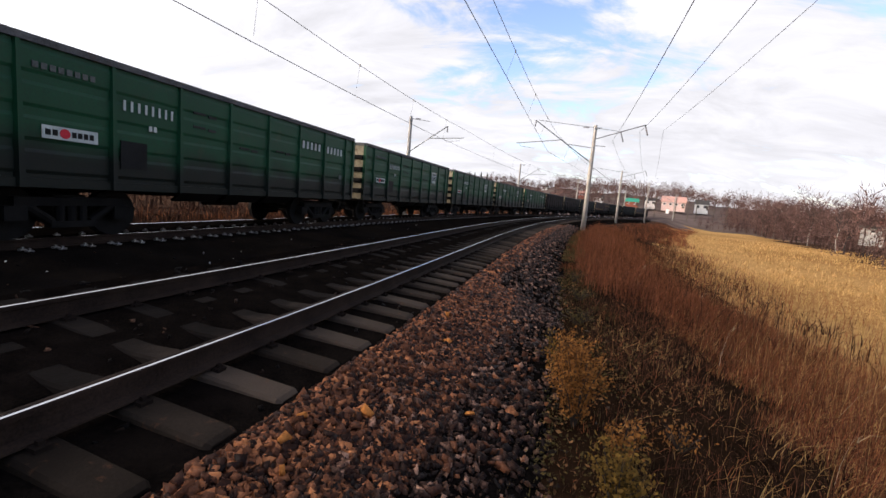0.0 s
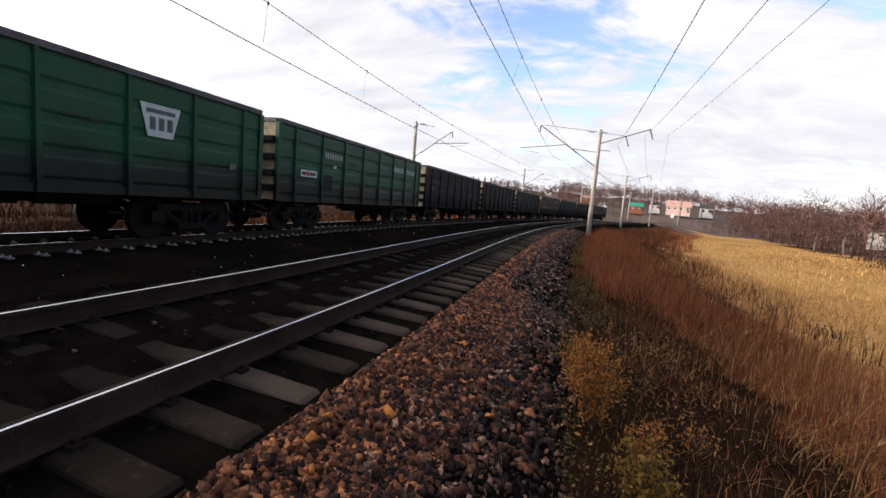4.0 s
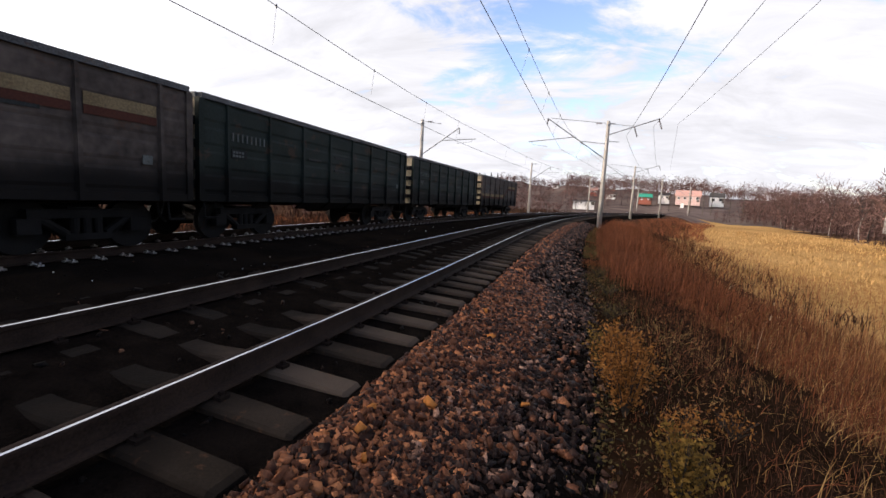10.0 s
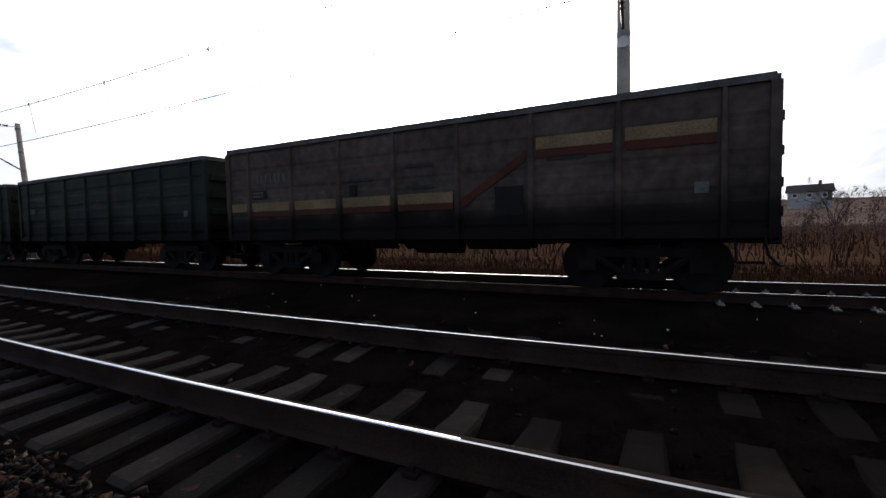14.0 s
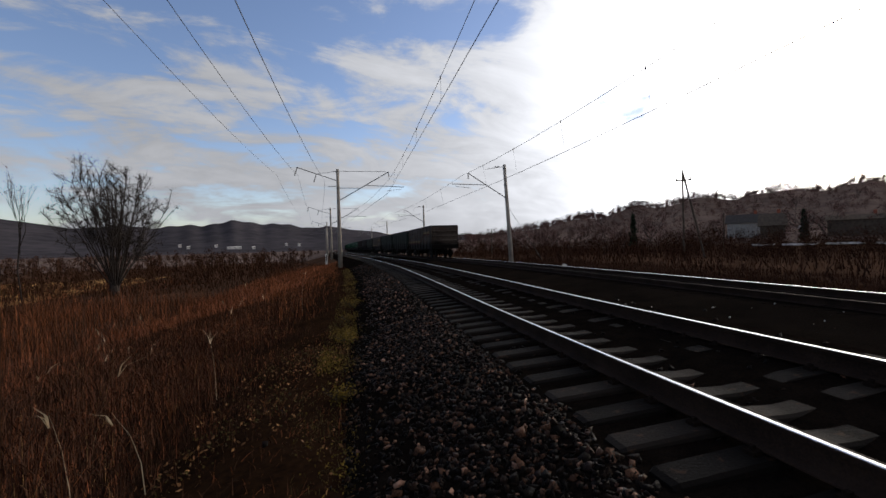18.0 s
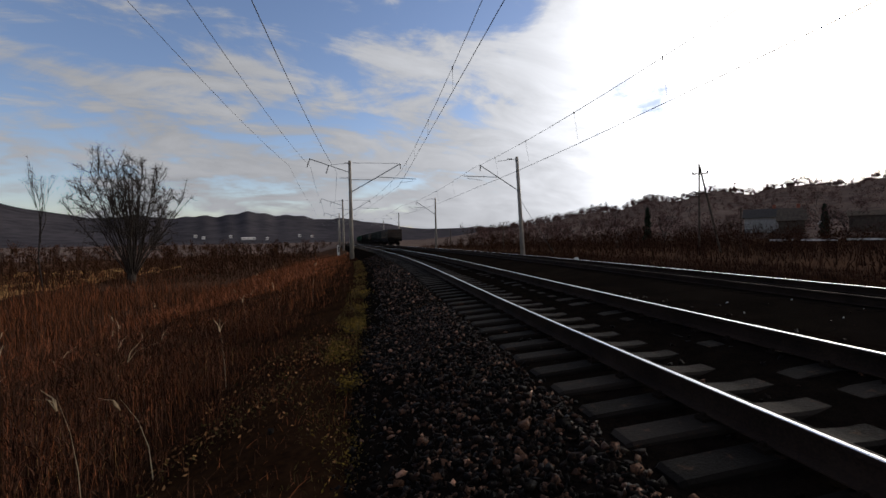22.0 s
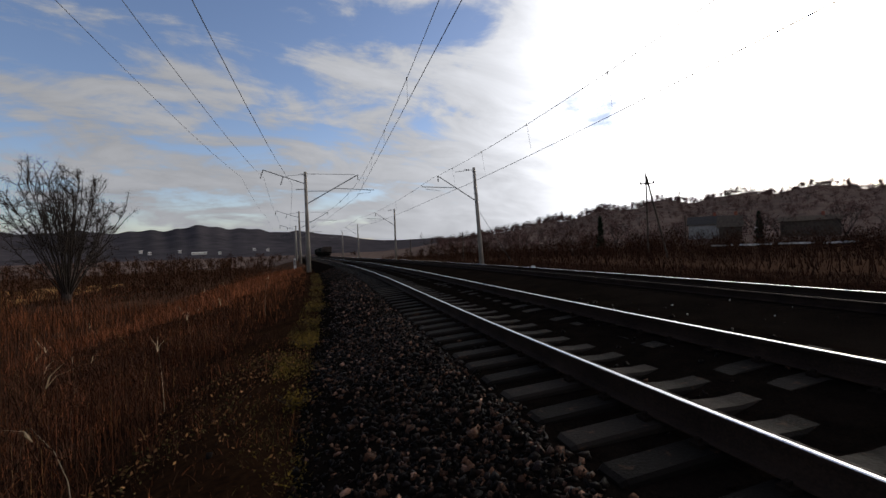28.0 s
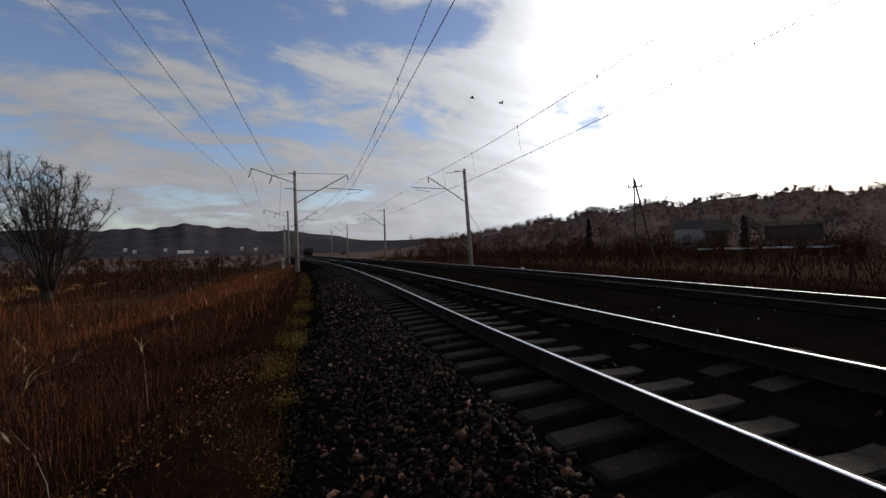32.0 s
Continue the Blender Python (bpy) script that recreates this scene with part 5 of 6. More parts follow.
def vase_tree(label, h, half_width, stems):
    """A large leafless tree: many slender stems fan out from one foot into a rounded crown."""
    ob = tagged(new("bare_tree"), label, "tree", "bare trees")
    limbs, tips = Geo(), []
    part("trunk", Geo().tube([(0, 0, -0.4), (0.05, 0, 0.5), (0, 0, 1.3)], 0.42, 10, 0.3), M_BARK, ob)
    for i in range(stems):
        a = 2.4 * i
        k = ((i + 0.5) / stems) ** 0.6
        end = Vector((half_width * k * math.cos(a), half_width * k * math.sin(a), h * (0.52 + 0.46 * math.sqrt(max(0.0, 1 - k * k)) + rng.uniform(-0.05, 0.03))))
        bow = Vector((end.x * 0.5, end.y * 0.5, end.z * 0.52))
        path = [Vector((0.15 * math.cos(a), 0.15 * math.sin(a), 0.6))]
        for q in (0.25, 0.5, 0.75, 1.0):
            path.append(path[0] * (1 - q) ** 2 + bow * 2 * q * (1 - q) + end * q * q + Vector(rng.normal(0, 0.08, 3)))
        limbs.tube(path, 0.05, 6, 0.018)
        for j in range(9):
            q = rng.uniform(1.4, 4.0)
            p = path[int(q)].lerp(path[min(4, int(q) + 1)], q - int(q))
            d = ((end - path[0]).normalized() + Vector(rng.normal(0, 0.55, 3))).normalized()
            side = p + d * rng.uniform(0.8, 2.0)
            limbs.tube([p, p.lerp(side, 0.5) + Vector(rng.normal(0, 0.06, 3)), side], 0.028, 4, 0.012)
            tips += [p.lerp(side, 0.35), p.lerp(side, 0.6), p.lerp(side, 0.8), side, side]
    part("limb", limbs, M_BARK, ob)
    v, f = twig_spray(tips, 15000, 0.8, 0.010)
    part("crown", raw_mesh("crown", v, f, M_BARK), None, ob)
    return ob


big_tree = put(vase_tree("large leafless tree with many upright stems, standing in the field", 10.7, 4.2, 44), -169.9, 47)
thin_tree = put(tree("thin leafless sapling beside the field", 7.6, 1, 0.16, 2, twigs=160, r=0.06, trunk_part=0.62), -162.9, 47)
put(tree("leafless bush beside the far track", 6.5, 5, 0.8, 3, twigs=900, r=0.06), 32.8, 40)
put(tree("shrub with orange autumn leaves beside the far track", 4.6, 6, 0.7, 2, twigs=500, r=0.05, leaf=M_RUSSET), 30.2, 40)
put(tree("leafless tree among the far scrub", 8.0, 3, 0.8, 3, twigs=900, r=0.10), 13.8, 85)
kinds = [tree("leafless grey-brown tree in the woods", 9.0, 1, 0.75, 2, twigs=700, r=0.13, twig_w=0.02), tree("leafless brown tree with several stems", 8.0, 4, 0.8, 2, twigs=700, r=0.09, twig_w=0.02),
         tree("pale-barked leafless birch at the wood's edge", 9.5, 1, 0.45, 2, M_BIRCH, twigs=420, r=0.11, trunk_part=0.45, twig_w=0.016)]
spots = [(-28.5, 165, 0), (-30.7, 147, 1), (-32.5, 138, 0), (-31.4, 146, 2), (-30.4, 150, 2), (-37, 104, 0), (-38.5, 95, 1), (-36.4, 106, 2), (-41.5, 90, 0), (-43, 84, 1), (-34.2, 122, 2), (-36.2, 118, 1), (-39.4, 110, 0), (-27, 170, 1),
         (-12, 150, 1), (-6, 140, 0), (0, 125, 1), (6, 105, 0), (10, 118, 2), (9, 92, 2), (17, 96, 1), (21, 80, 0), (26, 78, 1), (36, 62, 1), (44, 58, 0), (52, 66, 1), (60, 60, 0),
         (151.1, 118, 0), (148, 110, 1), (144, 102, 1), (141, 92, 1), (138.8, 98, 0), (136.1, 104, 0), (133, 86, 1), (131, 78, 1), (128, 96, 0), (125.5, 88, 1), (121, 130, 0), (118, 150, 1), (115.5, 125, 0), (113.5, 96, 0), (112, 110, 0), (110, 98, 1), (107, 90, 0), (102, 96, 1), (96, 84, 0), (88, 80, 1), (80, 78, 0), (72, 70, 1)]
spots += [(104 + 3.1 * i + 1.3 * math.sin(5 * i), 150 + 90 * abs(math.sin(3.7 * i)), i % 3) for i in range(16)]
for i, (az, d, k) in enumerate(spots):
    sc = rng.uniform(0.75, 1.15) * {0: 1.0, 1: 0.85, 2: 0.9}[k] * (0.85 if abs(az) > 60 else 1.0)
    if i < 3:
        put(kinds[i], spots[[0, 1, 3][i]][0], spots[[0, 1, 3][i]][1], 40 * i)
    elif i != 3:
        c = copy_thing(kinds[k], pose(0, 0, 0))
        put(c, az, d, float(rng.uniform(0, 360)), float(sc))


def conifer(h, label):
    ob = tagged(new("conifer"), label, "tree", "conifers")
    part("trunk", Geo().tube([(0, 0, -0.3), (0, 0, h)], 0.16, 7, 0.02), M_BARK, ob)
    n = 2200
    t = rng.uniform(0.12, 1, n) ** 0.85
    a = rng.uniform(0, 6.283, n)
    ragged = 0.55 + 0.3 * np.sin(t * 31 + 2 * np.sin(a)) + 0.3 * np.sin(3 * a + t * 9)
    r = (1 - t) ** 0.75 * h * 0.17 * np.clip(ragged, 0.1, 1.2) * rng.uniform(0.3, 1.0, n) + 0.06
    c = np.stack([r * np.cos(a), r * np.sin(a), t * h - r * 0.35], 1)
    v, f = leaves(c, 0.34, n * 2, 0.07)
    part("crown", raw_mesh("crown", v, f, M_FIR), None, ob)
    return ob


fir = put(conifer(7.0, "dark slender conifer above the far scrub"), 129.7, 86, 0, 1.0)
for az, d, sc in ((113.6, 118, 1.1), (2.0, 330, 1.0), (1.2, 330, 1.1), (2.7, 335, 0.9), (0.4, 335, 0.9)):
    put(copy_thing(fir, pose(0, 0, 0)), az, d, float(rng.uniform(0, 360)), sc)


def woods(name, label, n, az0, az1, d0, d1, h0, h1, twigs=34, width=0.16, mat=M_TWIG, foot=0.35):
    """Far bare woods: every tree a thin stem under a few rounded clumps of short fine twigs."""
    deg = rng.uniform(az0, az1, n)
    az, d = np.radians(deg), np.sqrt(rng.uniform(d0 ** 2, d1 ** 2, n))
    x, y = -np.sin(az) * d, np.cos(az) * d
    s, u = rail_frame(x, y)
    ok = ((u < -8) | (u > 22)) & ((deg > -10) | (deg < -75) | (d > field_edge(deg) + 4))
    x, y = x[ok], y[ok]
    n = len(x)
    h = h0 + (h1 - h0) * rng.uniform(0, 1, n) ** 1.4
    h *= 0.92 + 0.16 * np.sin(x * 0.11 + 1.2) * np.sin(y * 0.13) + 0.12 * np.sin(x * 0.31 + y * 0.27)
    base = np.stack([x, y, ground_z(x, y) - 0.3], 1)
    lumps = 5
    way = rng.uniform(0, 6.283, (n, lumps))
    out = h[:, None] * rng.uniform(0.02, 0.24, (n, lumps))
    mid = base[:, None] + np.stack([out * np.cos(way), out * np.sin(way), h[:, None] * rng.uniform(foot, 0.82, (n, lumps))], -1)
    size = h[:, None] * rng.uniform(0.13, 0.24, (n, lumps))
    pick = rng.integers(0, lumps, n * twigs)
    row = np.repeat(np.arange(n), twigs)
    e = rng.normal(0, 1, (n * twigs, 3))
    e /= np.linalg.norm(e, axis=1)[:, None]
    e *= rng.uniform(0.1, 1, (n * twigs, 1)) ** 0.45
    p = mid[row, pick] + e * size[row, pick][:, None]
    d = e + [0, 0, 0.5] + rng.normal(0, 0.5, e.shape)
    d /= np.linalg.norm(d, axis=1)[:, None]
    side = np.cross(d, rng.normal(0, 1, d.shape))
    side /= np.linalg.norm(side, axis=1)[:, None]
    l = (h[row] * rng.uniform(0.05, 0.13, n * twigs))[:, None]
    w = width * rng.uniform(0.6, 1.4, (n * twigs, 1))
    v = np.stack([p - side * w, p + side * w, p + d * l], 1).reshape(-1, 3)
    f = np.arange(len(v)).reshape(-1, 3)
    st = np.stack([base + [-0.12, 0, 0], base + [0.12, 0.05, 0], base + np.stack([0 * h, 0 * h, h * 0.85], 1)], 1).reshape(-1, 3)
    f = np.concatenate([f, np.arange(len(st)).reshape(-1, 3) + len(v)])
    return tagged(new(name, raw_mesh(name, np.concatenate([v, st]), f, mat)), label, "woods", kind="stuff")


WOODS = "bare grey-brown woods on the hillside"
woods("far_woods", "bare reddish-brown woods at the edge of the field", 1100, -75, -27, 70, 200, 8, 14.5, 200, 0.065, foot=0.1)
woods("far_woods", WOODS, 1500, -75, -8, 180, 420, 8, 13, 80, 0.12)
woods("far_woods", WOODS, 1300, -10, 40, 130, 420, 4, 8, 60, 0.11)
woods("far_woods", WOODS, 800, 40, 100, 90, 420, 4, 8, 60, 0.10)
woods("far_woods", WOODS, 1300, 98, 150, 110, 340, 3.5, 7, 90, 0.07)
woods("far_woods", "bare trees along the hill's crest", 1100, 98, 150, 350, 430, 2.5, 8, 130, 0.18, foot=0.12)
woods("brush", "dark leafless brush beyond the far track", 700, 104, 156, 50, 110, 1.6, 4.4, 130, 0.035, M_BRUSH)
woods("brush", "brown leafless brush beyond the far track", 560, 5, 104, 42, 110, 1.5, 3.6, 110, 0.035)
woods("brush", "brown leafless brush at the foot of the woods", 520, -75, -12, 60, 165, 2.0, 5.0, 110, 0.04)
woods("brush", "brown leafless brush along the railway", 260, -27, 5, 110, 165, 1.5, 4.5, 70, 0.05)
woods("brush", "dark leafless brush in the marsh", 520, 160, 205, 52, 130, 0.8, 4.6, 120, 0.04, M_BRUSH, 0.1)
woods("brush", "dark leafless brush in the marsh", 700, 160, 235, 110, 260, 2.0, 5.0, 60, 0.10, M_BRUSH)


# ---- houses and roadside ----
def house(label, w, d, h, roof_h, wall, roof, windows=3, storeys=1, category="house"):
    """A small house: walls, pitched roof with eaves, windows with frames and sills, a door, a chimney. It faces -y."""
    ob = tagged(new("house"), label, category, "houses on the hillside")
    part("wall", Geo().box(-w / 2, w / 2, -d / 2, d / 2, -1.5, h), wall, ob)
    e = 0.4
    g = Geo()
    g.v = [(-w / 2 - e, -d / 2 - e, h - 0.1), (w / 2 + e, -d / 2 - e, h - 0.1), (w / 2 + e, d / 2 + e, h - 0.1), (-w / 2 - e, d / 2 + e, h - 0.1), (-w / 2 - e * 0.6, 0, h + roof_h), (w / 2 + e * 0.6, 0, h + roof_h)]
    g.f = [(0, 1, 5, 4), (2, 3, 4, 5), (1, 2, 5), (3, 0, 4), (3, 2, 1, 0)]
    part("roof", g, roof, ob)
    part("chimney", Geo().box(w * 0.2, w * 0.2 + 0.5, 0.3, 0.8, h, h + roof_h + 0.7), M_BRICK, ob)
    for k in range(storeys):
        for i in range(windows):
            x = -w / 2 + w * (i + 0.5) / windows
            z = h * (k + 0.35) / storeys
            a, b = min(0.55, 0.22 * h), min(1.2, 0.42 * h)
            fr = part("window", Geo().box(x - a, x + a, -d / 2 - 0.06, -d / 2 + 0.02, z, z + b), M_PLASTER if wall != M_PLASTER else M_TIMBER, ob)
            part("pane", Geo().box(x - a + 0.09, x + a - 0.09, -d / 2 - 0.075, -d / 2 - 0.062, z + 0.09, z + b - 0.09), M_PANE, fr)
            part("sill", Geo().box(x - a - 0.05, x + a + 0.05, -d / 2 - 0.15, -d / 2 - 0.062, z - 0.08, z - 0.01), M_PLASTER, fr)
    part("door", Geo().box(w * 0.36, w * 0.36 + min(0.9, w * 0.13), -d / 2 - 0.05, -d / 2 + 0.02, 0, min(2.0, h * 0.85)), M_TIMBER, ob)
    return ob


def stand(ob, az, d, el=None):
    """Set a house at that bearing and distance, its front to the line."""
    x, y = -math.sin(radians(az)) * d, math.cos(radians(az)) * d
    z = float(ground_z([x], [y])[0])
    if el is not None:
        z = 1.1 + d * math.tan(radians(el))
    ob.matrix_basis = Matrix.Translation((x, y, z)) @ pose(0, 0, 0, 0, 0, az)
    return ob


stand(house("large pink plastered house with a terracotta roof", 8.6, 8, 2.2, 2.3, M_PINK, M_ROOF, 4, 1), -21.7, 205, 1.15)
stand(house("white plastered house with a low roof", 4.4, 6, 2.0, 1.3, M_PLASTER, M_SLATE, 2), -19.3, 212, 1.2)
stand(house("brick house with a green sheet roof", 4.8, 6, 1.6, 1.5, M_BRICK, M_TEAL, 2), -17.3, 205, 1.0)
stand(house("white plastered house with a slate roof", 5.0, 6, 2.4, 1.9, M_PLASTER, M_SLATE, 2), -24.5, 215, 1.1)
stand(house("long white shed beside the railway", 6.5, 3, 1.1, 0.4, M_PLASTER, M_SLATE, 4, category="shed"), -10.5, 150, 0.2)
for az, d, el, w, wall, roof in ((-13.5, 230, 1.2, 6, M_PLASTER, M_SLATE), (-11.5, 260, 1.6, 5, M_BRICK, M_ROOF), (-7, 300, 2.0, 6, M_PLASTER, M_SLATE), (1.3, 300, 1.5, 7, M_PLASTER, M_SLATE), (2.8, 310, 1.2, 6, M_PLASTER, M_ROOF), (4.6, 290, 1.0, 6, M_PINK, M_ROOF), (8.5, 280, 1.2, 6, M_PLASTER, M_SLATE), (10.5, 300, 1.5, 7, M_BRICK, M_SLATE), (17.2, 125, 0.4, 6, M_TIMBER, M_TIMBER), (23, 230, 1.2, 7, M_PLASTER, M_SLATE), (35, 120, 0.6, 7, M_PLASTER, M_SLATE), (52, 105, 1.2, 8, M_GREYWALL, M_SLATE), (62, 110, 1.6, 9, M_GREYWALL, M_SLATE)):
    stand(house("small house with a pitched roof on the far hillside", w * 0.72, 6, 1.8, 1.4, wall, roof, 3), az, d, el)
stand(house("low white cottage with a dark roof beyond the scrub", 6.4, 6, 1.5, 1.7, M_GREYWALL, M_SLATE, 0), 118.4, 108, 0.75)
stand(house("dark timber cottage with a steep roof", 3.6, 5, 0.7, 2.2, M_TIMBER, M_TIMBER, 0), 116.2, 100, 0.75)
stand(house("low dark outbuilding beyond the scrub", 9, 5, 1.6, 0.9, M_TIMBER, M_TIMBER, 0), 109.5, 112, 0.6)
for az, el in ((178.3, 0.45), (176.2, 0.4), (-179.8, 0.7), (-177.0, 0.6), (-176.2, 0.8), (172.5, 0.7), (171.0, 0.6)):
    stand(house("distant white building at the foot of the mountain", 24 if az == 178.3 else 5, 8, 2.4, 0.9, M_PLASTER, M_PLASTER, 3), az, 900, el)


stand(house("small pale ruined hut at the foot of the woods", 2.6, 2.4, 1.2, 0.3, M_GREYWALL, M_TIMBER, 1, category="hut"), -38.7, 92, 0.0)


def cabinet(label):
    ob = tagged(new("trackside_cabinet"), label, "cabinet")
    part("body", Geo().box(-0.55, 0.55, -0.35, 0.35, 0.15, 1.75), M_PLASTER, ob)
    part("plinth", Geo().box(-0.62, 0.62, -0.42, 0.42, -0.4, 0.148), M_GREYWALL, ob)
    part("roof", Geo().box(-0.64, 0.64, -0.44, 0.44, 1.752, 1.83), M_GALV, ob)
    for x in (-0.27, 0.27):
        d = part("door", Geo().box(x - 0.24, x + 0.24, -0.375, -0.352, 0.28, 1.62), M_PLASTER, ob)
        part("handle", Geo().box(x - 0.02, x + 0.02, -0.40, -0.377, 0.9, 1.05), M_CLIP, d)
    return ob


def wood_pole(label, h, brace=False, arm=True):
    ob = tagged(new("utility_pole"), label, "utility pole", "utility poles")
    part("shaft", Geo().tube([(0, 0, -0.4), (0, 0, h)], 0.13, 9, 0.09), M_TIMBER, ob)
    if brace:
        part("brace", Geo().tube([(0.05, 0, h - 0.2), (2.2, 0, -0.4)], 0.11, 9, 0.12), M_TIMBER, ob)
    if arm:
        part("crossarm", Geo().box(-0.75, 0.95, -0.06, 0.06, h - 1.15, h - 1.0), M_TIMBER, ob)
        for x in (-0.65, 0.0, 0.85):
            z = h if x == 0 else h - 1.0
            part("insulator", Geo().tube([(x, 0, z), (x, 0, z + 0.12), (x, 0, z + 0.26)], 0.09, 8, 0.05), M_GLASS, ob)
    return ob


put(wood_pole("braced timber utility pole with a crossarm", 10.4, True), 124.5, 60, 125)
put(wood_pole("timber utility pole beside the cottage", 6.5, False, False), 120.5, 88, 0)
put(wood_pole("timber utility pole beside the far track", 7.6), 49.4, 38, 60)
for az in (-19.9, -23.3, -24.1, -25.8, -27.0, -22.0):
    put(wood_pole("concrete lamp post beside the hillside road", 7.2, False, False), az, 165, 0, z=0.9)
put(wood_pole("thin timber pole beside the far scrub", 5.5), 146.8, 95, 20)
put(wood_pole("thin timber pole beside the far scrub", 5.0, False, False), 153.6, 112, 20)


put(cabinet("white metal signal cabinet beside the railway"), -21.2, 190, -21)


def marker_post(label, h, w):
    ob = tagged(new("marker_post"), label, "marker post")
    part("post", Geo().box(-w / 2, w / 2, -0.06, 0.06, -0.2, h * 0.8), M_PLASTER, ob)
    part("cap", Geo().tube([(0, -0.062, h * 0.8), (0, 0.062, h * 0.8)], w / 2, 14), M_PLASTER, ob)
    part("plate", Geo().box(-w * 0.22, w * 0.22, -0.075, -0.062, h * 0.3, h * 0.75), M_BLACK, ob, "dark plate")
    return ob


mp = marker_post("short white marker post beside the far track", 0.62, 0.30)
mp.matrix_basis = Matrix.Translation(on_track(-26.7, 11.2, -0.95)) @ pose(0, 0, 0, 0, 0, 137)
mp = marker_post("white signal post beyond the near mast", 1.6, 0.28)
mp.matrix_basis = Matrix.Translation(on_track(-62, -4.2, -0.9)) @ pose(0, 0, 0, 0, 0, 170)
mp = marker_post("short white marker post beside the far track", 0.55, 0.28)
mp.matrix_basis = Matrix.Translation(on_track(80, 12.0, -0.9)) @ pose(0, 0, 0, 0, 0, 0)


def parked_car(label):
    ob = tagged(new("parked_car"), label, "car")
    b = Geo()
    side = [(-2.1, 0.35), (-2.1, 0.85), (-1.2, 0.95), (-0.7, 1.42), (0.8, 1.42), (1.4, 0.95), (2.1, 0.88), (2.1, 0.35)]
    n = len(side)
    b.v = [(x, y, z) for y in (-0.8, 0.8) for x, z in side]
    b.f = [tuple(range(n)), tuple(range(2 * n - 1, n - 1, -1))] + [(i, i + n, (i + 1) % n + n, (i + 1) % n) for i in range(n)]
    part("body", b, M_PLASTER, ob)
    part("windscreen", Geo().box(-0.65, 0.75, -0.82, -0.802, 1.0, 1.36), M_PANE, ob)
    for x in (-1.3, 1.3):
        for y in (-0.82, 0.62):
            part("wheel", Geo().tube([(x, y, 0.32), (x, y + 0.2, 0.32)], 0.32, 14), M_BLACK, ob)
    return ob


car = parked_car("white parked car beside the cottage fence")
put(car, 113.7, 170, 30, z=2.7)
fence = tagged(new("fence"), "low pale board fence beyond the scrub", "fence")
for i in range(14):
    part("board", Geo().box(-0.7, 0.7, -0.03, 0.03, 0, 0.22), M_PLASTER, fence, m=Matrix.Translation((-math.sin(radians(117.5 - 0.85 * i)) * 72, math.cos(radians(117.5 - 0.85 * i)) * 72, -0.1 + 0.03 * math.sin(i))) @ pose(0, 0, 0, 0, 0, 117 - 0.85 * i)) if i % 4 != 2 else None
v, f = rocks(np.zeros((1, 3)), np.array([0.075]))
part_bag = tagged(new("litter_bag", raw_mesh("litter_bag", v, f, M_LITTER)), "crumpled pale plastic litter on the verge", "litter")
pb = on_track(-3.25, -3.29)
part_bag.matrix_basis = Matrix.Translation((pb.x, pb.y, -0.70))


# ---- birds ----
BIRDS = [(138.3, 16.7, 144.0, 18.7), (135.4, 15.3, 140.3, 17.9)]  # bearing and height at the start and end of their flight


def bird():
    ob = tagged(new("bird"), "small dark bird in flight", "bird", "birds")
    part("body", Geo().tube([(-0.2, 0, 0), (-0.08, 0, 0), (0.08, 0, 0.01), (0.22, 0, 0.02)], 0.055, 8, 0.03), M_BLACK, ob)
    for sg in (-1, 1):
        g = Geo()
        g.v = [(-0.08, sg * 0.03, 0), (0.10, sg * 0.03, 0.01), (0.06, sg * 0.25, 0.10), (-0.10, sg * 0.42, 0.06), (-0.08, sg * 0.03, 0.015), (0.10, sg * 0.03, 0.025), (0.06, sg * 0.25, 0.112), (-0.10, sg * 0.42, 0.07)]
        g.f = [(0, 1, 2, 3), (7, 6, 5, 4), (0, 4, 5, 1), (1, 5, 6, 2), (2, 6, 7, 3), (3, 7, 4, 0)]
        part("wing", g, M_BLACK, ob)
    return ob


birds = [bird()]
birds.append(copy_thing(birds[0], pose(0, 0, 0)))


# ---- sleepers and fastenings, piece by piece ----
SLEEPER = sleeper_mesh().data("sleeper", M_SLEEPER)
SLEEPER_DIM = sleeper_mesh().data("sleeper", M_DIMSLEEPER)
CLIP = Geo().box(-0.04, 0.04, -0.035, 0.035, -0.197, -0.172).box(-0.015, 0.015, -0.015, 0.015, -0.172, -0.145).data("rail_clip", M_CLIP)
BOLT = Geo().box(-0.05, 0.05, -0.04, 0.04, -0.19, -0.165).box(-0.015, 0.015, -0.015, 0.015, -0.165, -0.13).data("rail_clip", M_BOLT)
cant_turn = math.degrees(math.atan2(CANT, 1.595))
rest = Geo()
for i in range(-420, 420):
    s = sleeper_s(i)
    m = along(s, 0) @ pose(0, 0, 0, cant_turn + float(rng.normal(0, 0.25)), 0, float(rng.normal(0, 0.6)))
    if -100 <= i < 180:
        part("sleeper", SLEEPER if s > -1 else SLEEPER_DIM, None, near_track, m=m)
    else:
        rest.box(-0.12, 0.12, -0.70, 2.28, -0.40, -0.197, m)
    if abs(s) < 13:
        for y in (-0.115, 0.115, 1.48, 1.71):
            part("rail_clip", CLIP, None, near_track, m=m @ pose(0, y, 0))
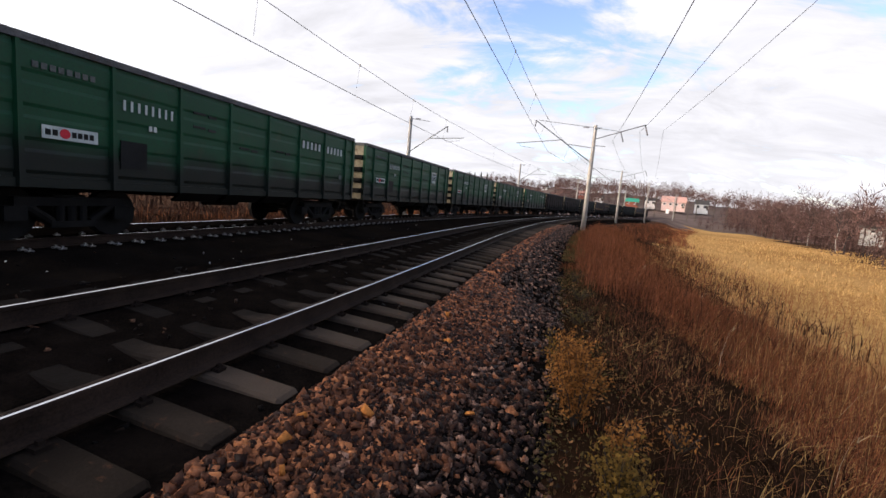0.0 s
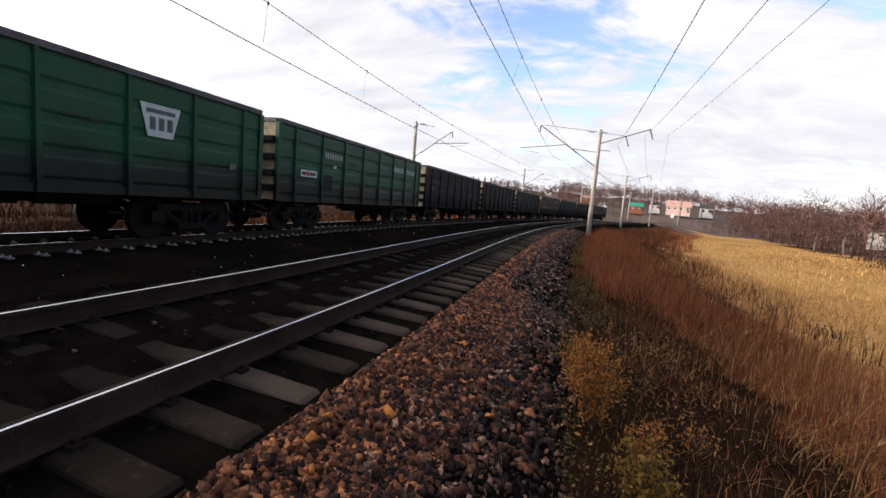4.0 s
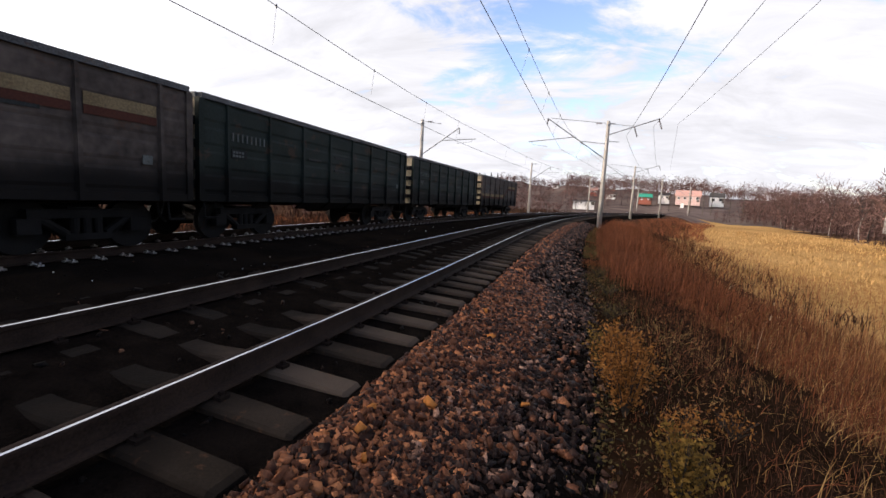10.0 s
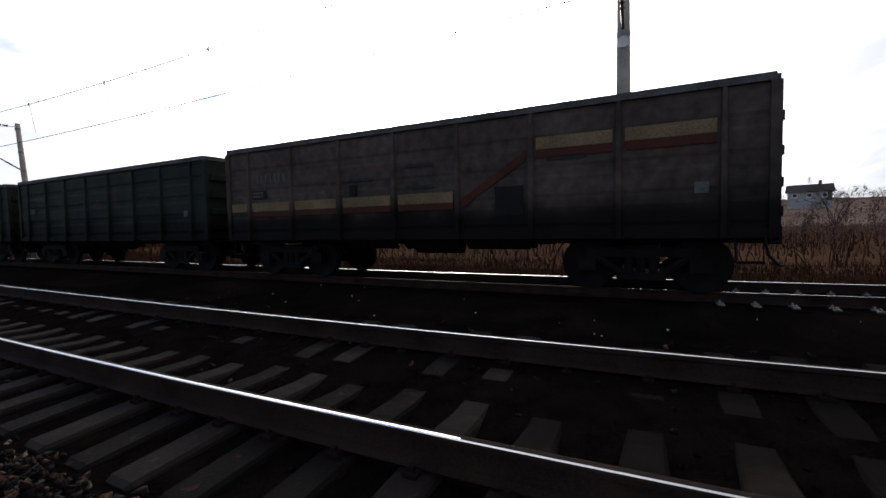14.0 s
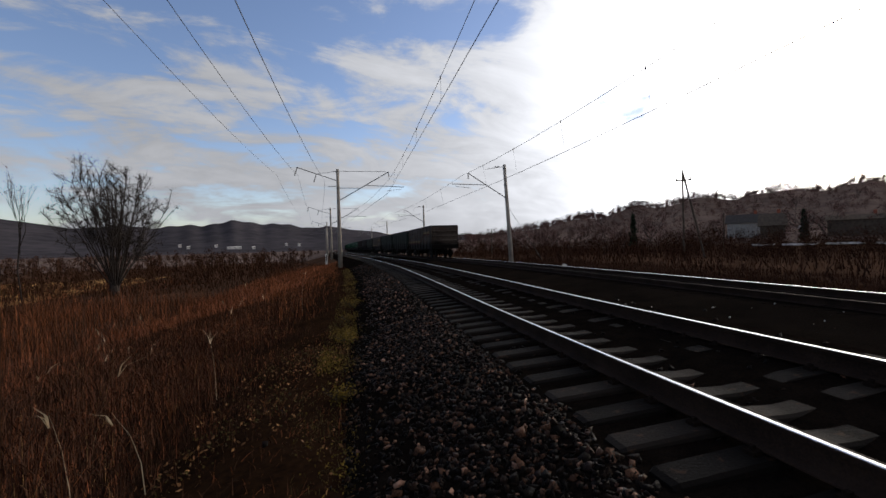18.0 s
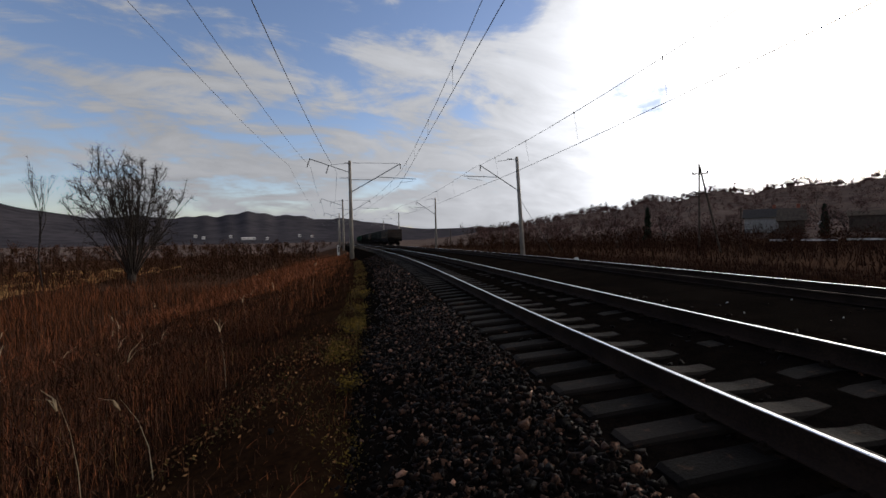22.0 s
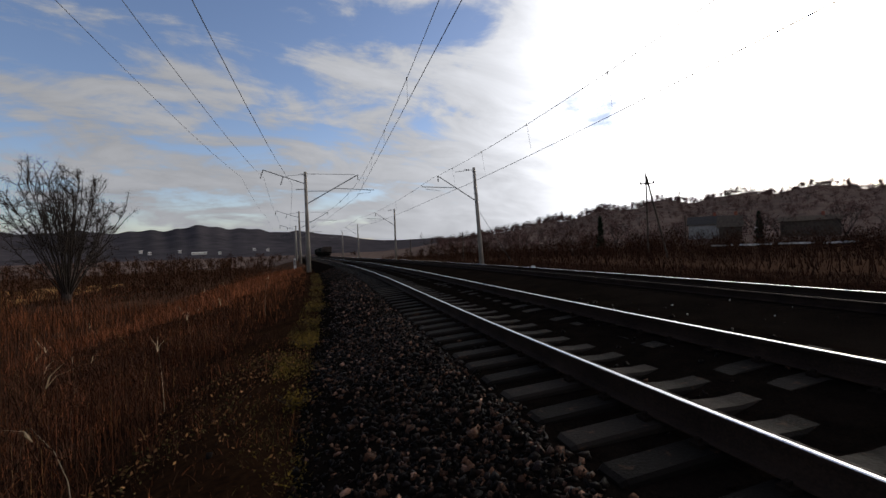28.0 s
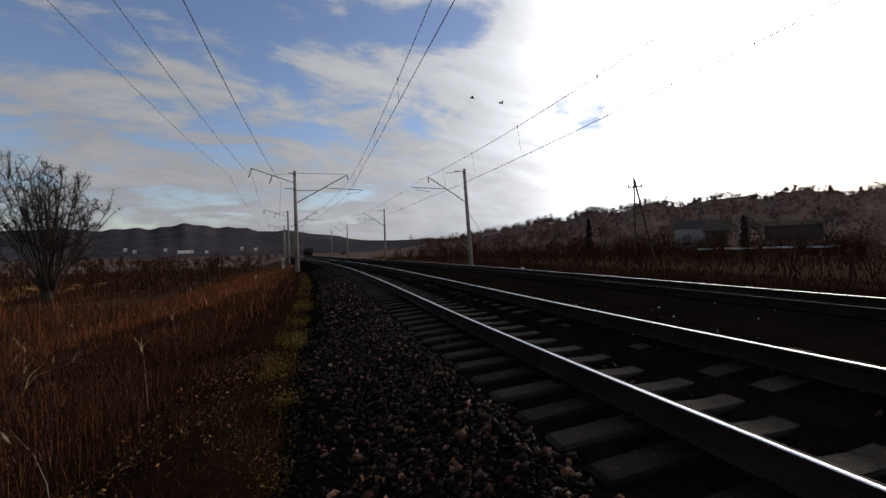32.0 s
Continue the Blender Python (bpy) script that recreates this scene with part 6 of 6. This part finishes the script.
tagged(part("sleeper_row", rest, M_SLEEPER, near_track, "far part of the row of concrete sleepers"), kind="stuff")
rest = Geo()
for i in range(-420, 420):
    s = i * SP
    m = along(s, W_FAR, Z_FAR)
    rest.box(-0.12, 0.12, -0.55, 2.15, -0.40, -0.192, m)
    if 1 < s < 44:
        for y in (-0.30, -0.115, 1.48):
            part("rail_clip", BOLT, None, far_track, m=m @ pose(0, y, 0))
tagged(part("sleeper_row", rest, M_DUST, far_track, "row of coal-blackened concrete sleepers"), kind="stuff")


# ---- what moves ----
def roll_wheels():
    """All wheels turn with the train's speed; those in one place on their bogie share one movement."""
    first = {}
    for w in wagons:
        for o in w.children_recursive:
            if o.name.split(".")[0] == "wheelset":
                x = round(o.location.x, 3)
                if x not in first:
                    first[x] = o
                    n = 480
                    step = 32.0 / n
                    walk(o, [(i * step, pose(x, 0, 0.475, 0, math.degrees(-WV / 0.475 * i * step) % 360, 0)) for i in range(n + 1)])
                else:
                    keys = o.animation_data_create()
                    o.rotation_mode = "QUATERNION"
                    keys.action = first[x].animation_data.action
                    keys.action_slot = first[x].animation_data.action_slot


def motions():
    roll_wheels()
    for i, w in enumerate(wagons):
        rows = []
        for j in range(41):
            t = 0.8 * j
            s = W0 + WV * (t - 13.5) - i * PITCH - HALF + SLACK.get(i, 0.42)
            if s < -395:
                s = -395
            rows.append((t, along(s, W_FAR + 0.7975, Z_FAR)))
        walk(w, rows)
    for k, (az0, el0, az1, el1) in enumerate(BIRDS):
        rows = []
        for t, q, d in ((0.0, -2.0, 300), (29.0, -2.0, 300), (30.6, -0.8, 150), (31.5, 0.0, 60), (31.75, 0.5, 48), (32.0, 1.0, 40)):
            az, el = radians(az0 + (az1 - az0) * q), radians(el0 + (el1 - el0) * q if q >= 0 else el0 + 5.5 * q)
            rows.append((t, pose(-math.sin(az) * math.cos(el) * d, math.cos(az) * math.cos(el) * d, 1.1 + math.sin(el) * d, 0, 25 * math.cos(9 * t + k), 150 + 20 * k)))
        walk(birds[k], rows)


motions()
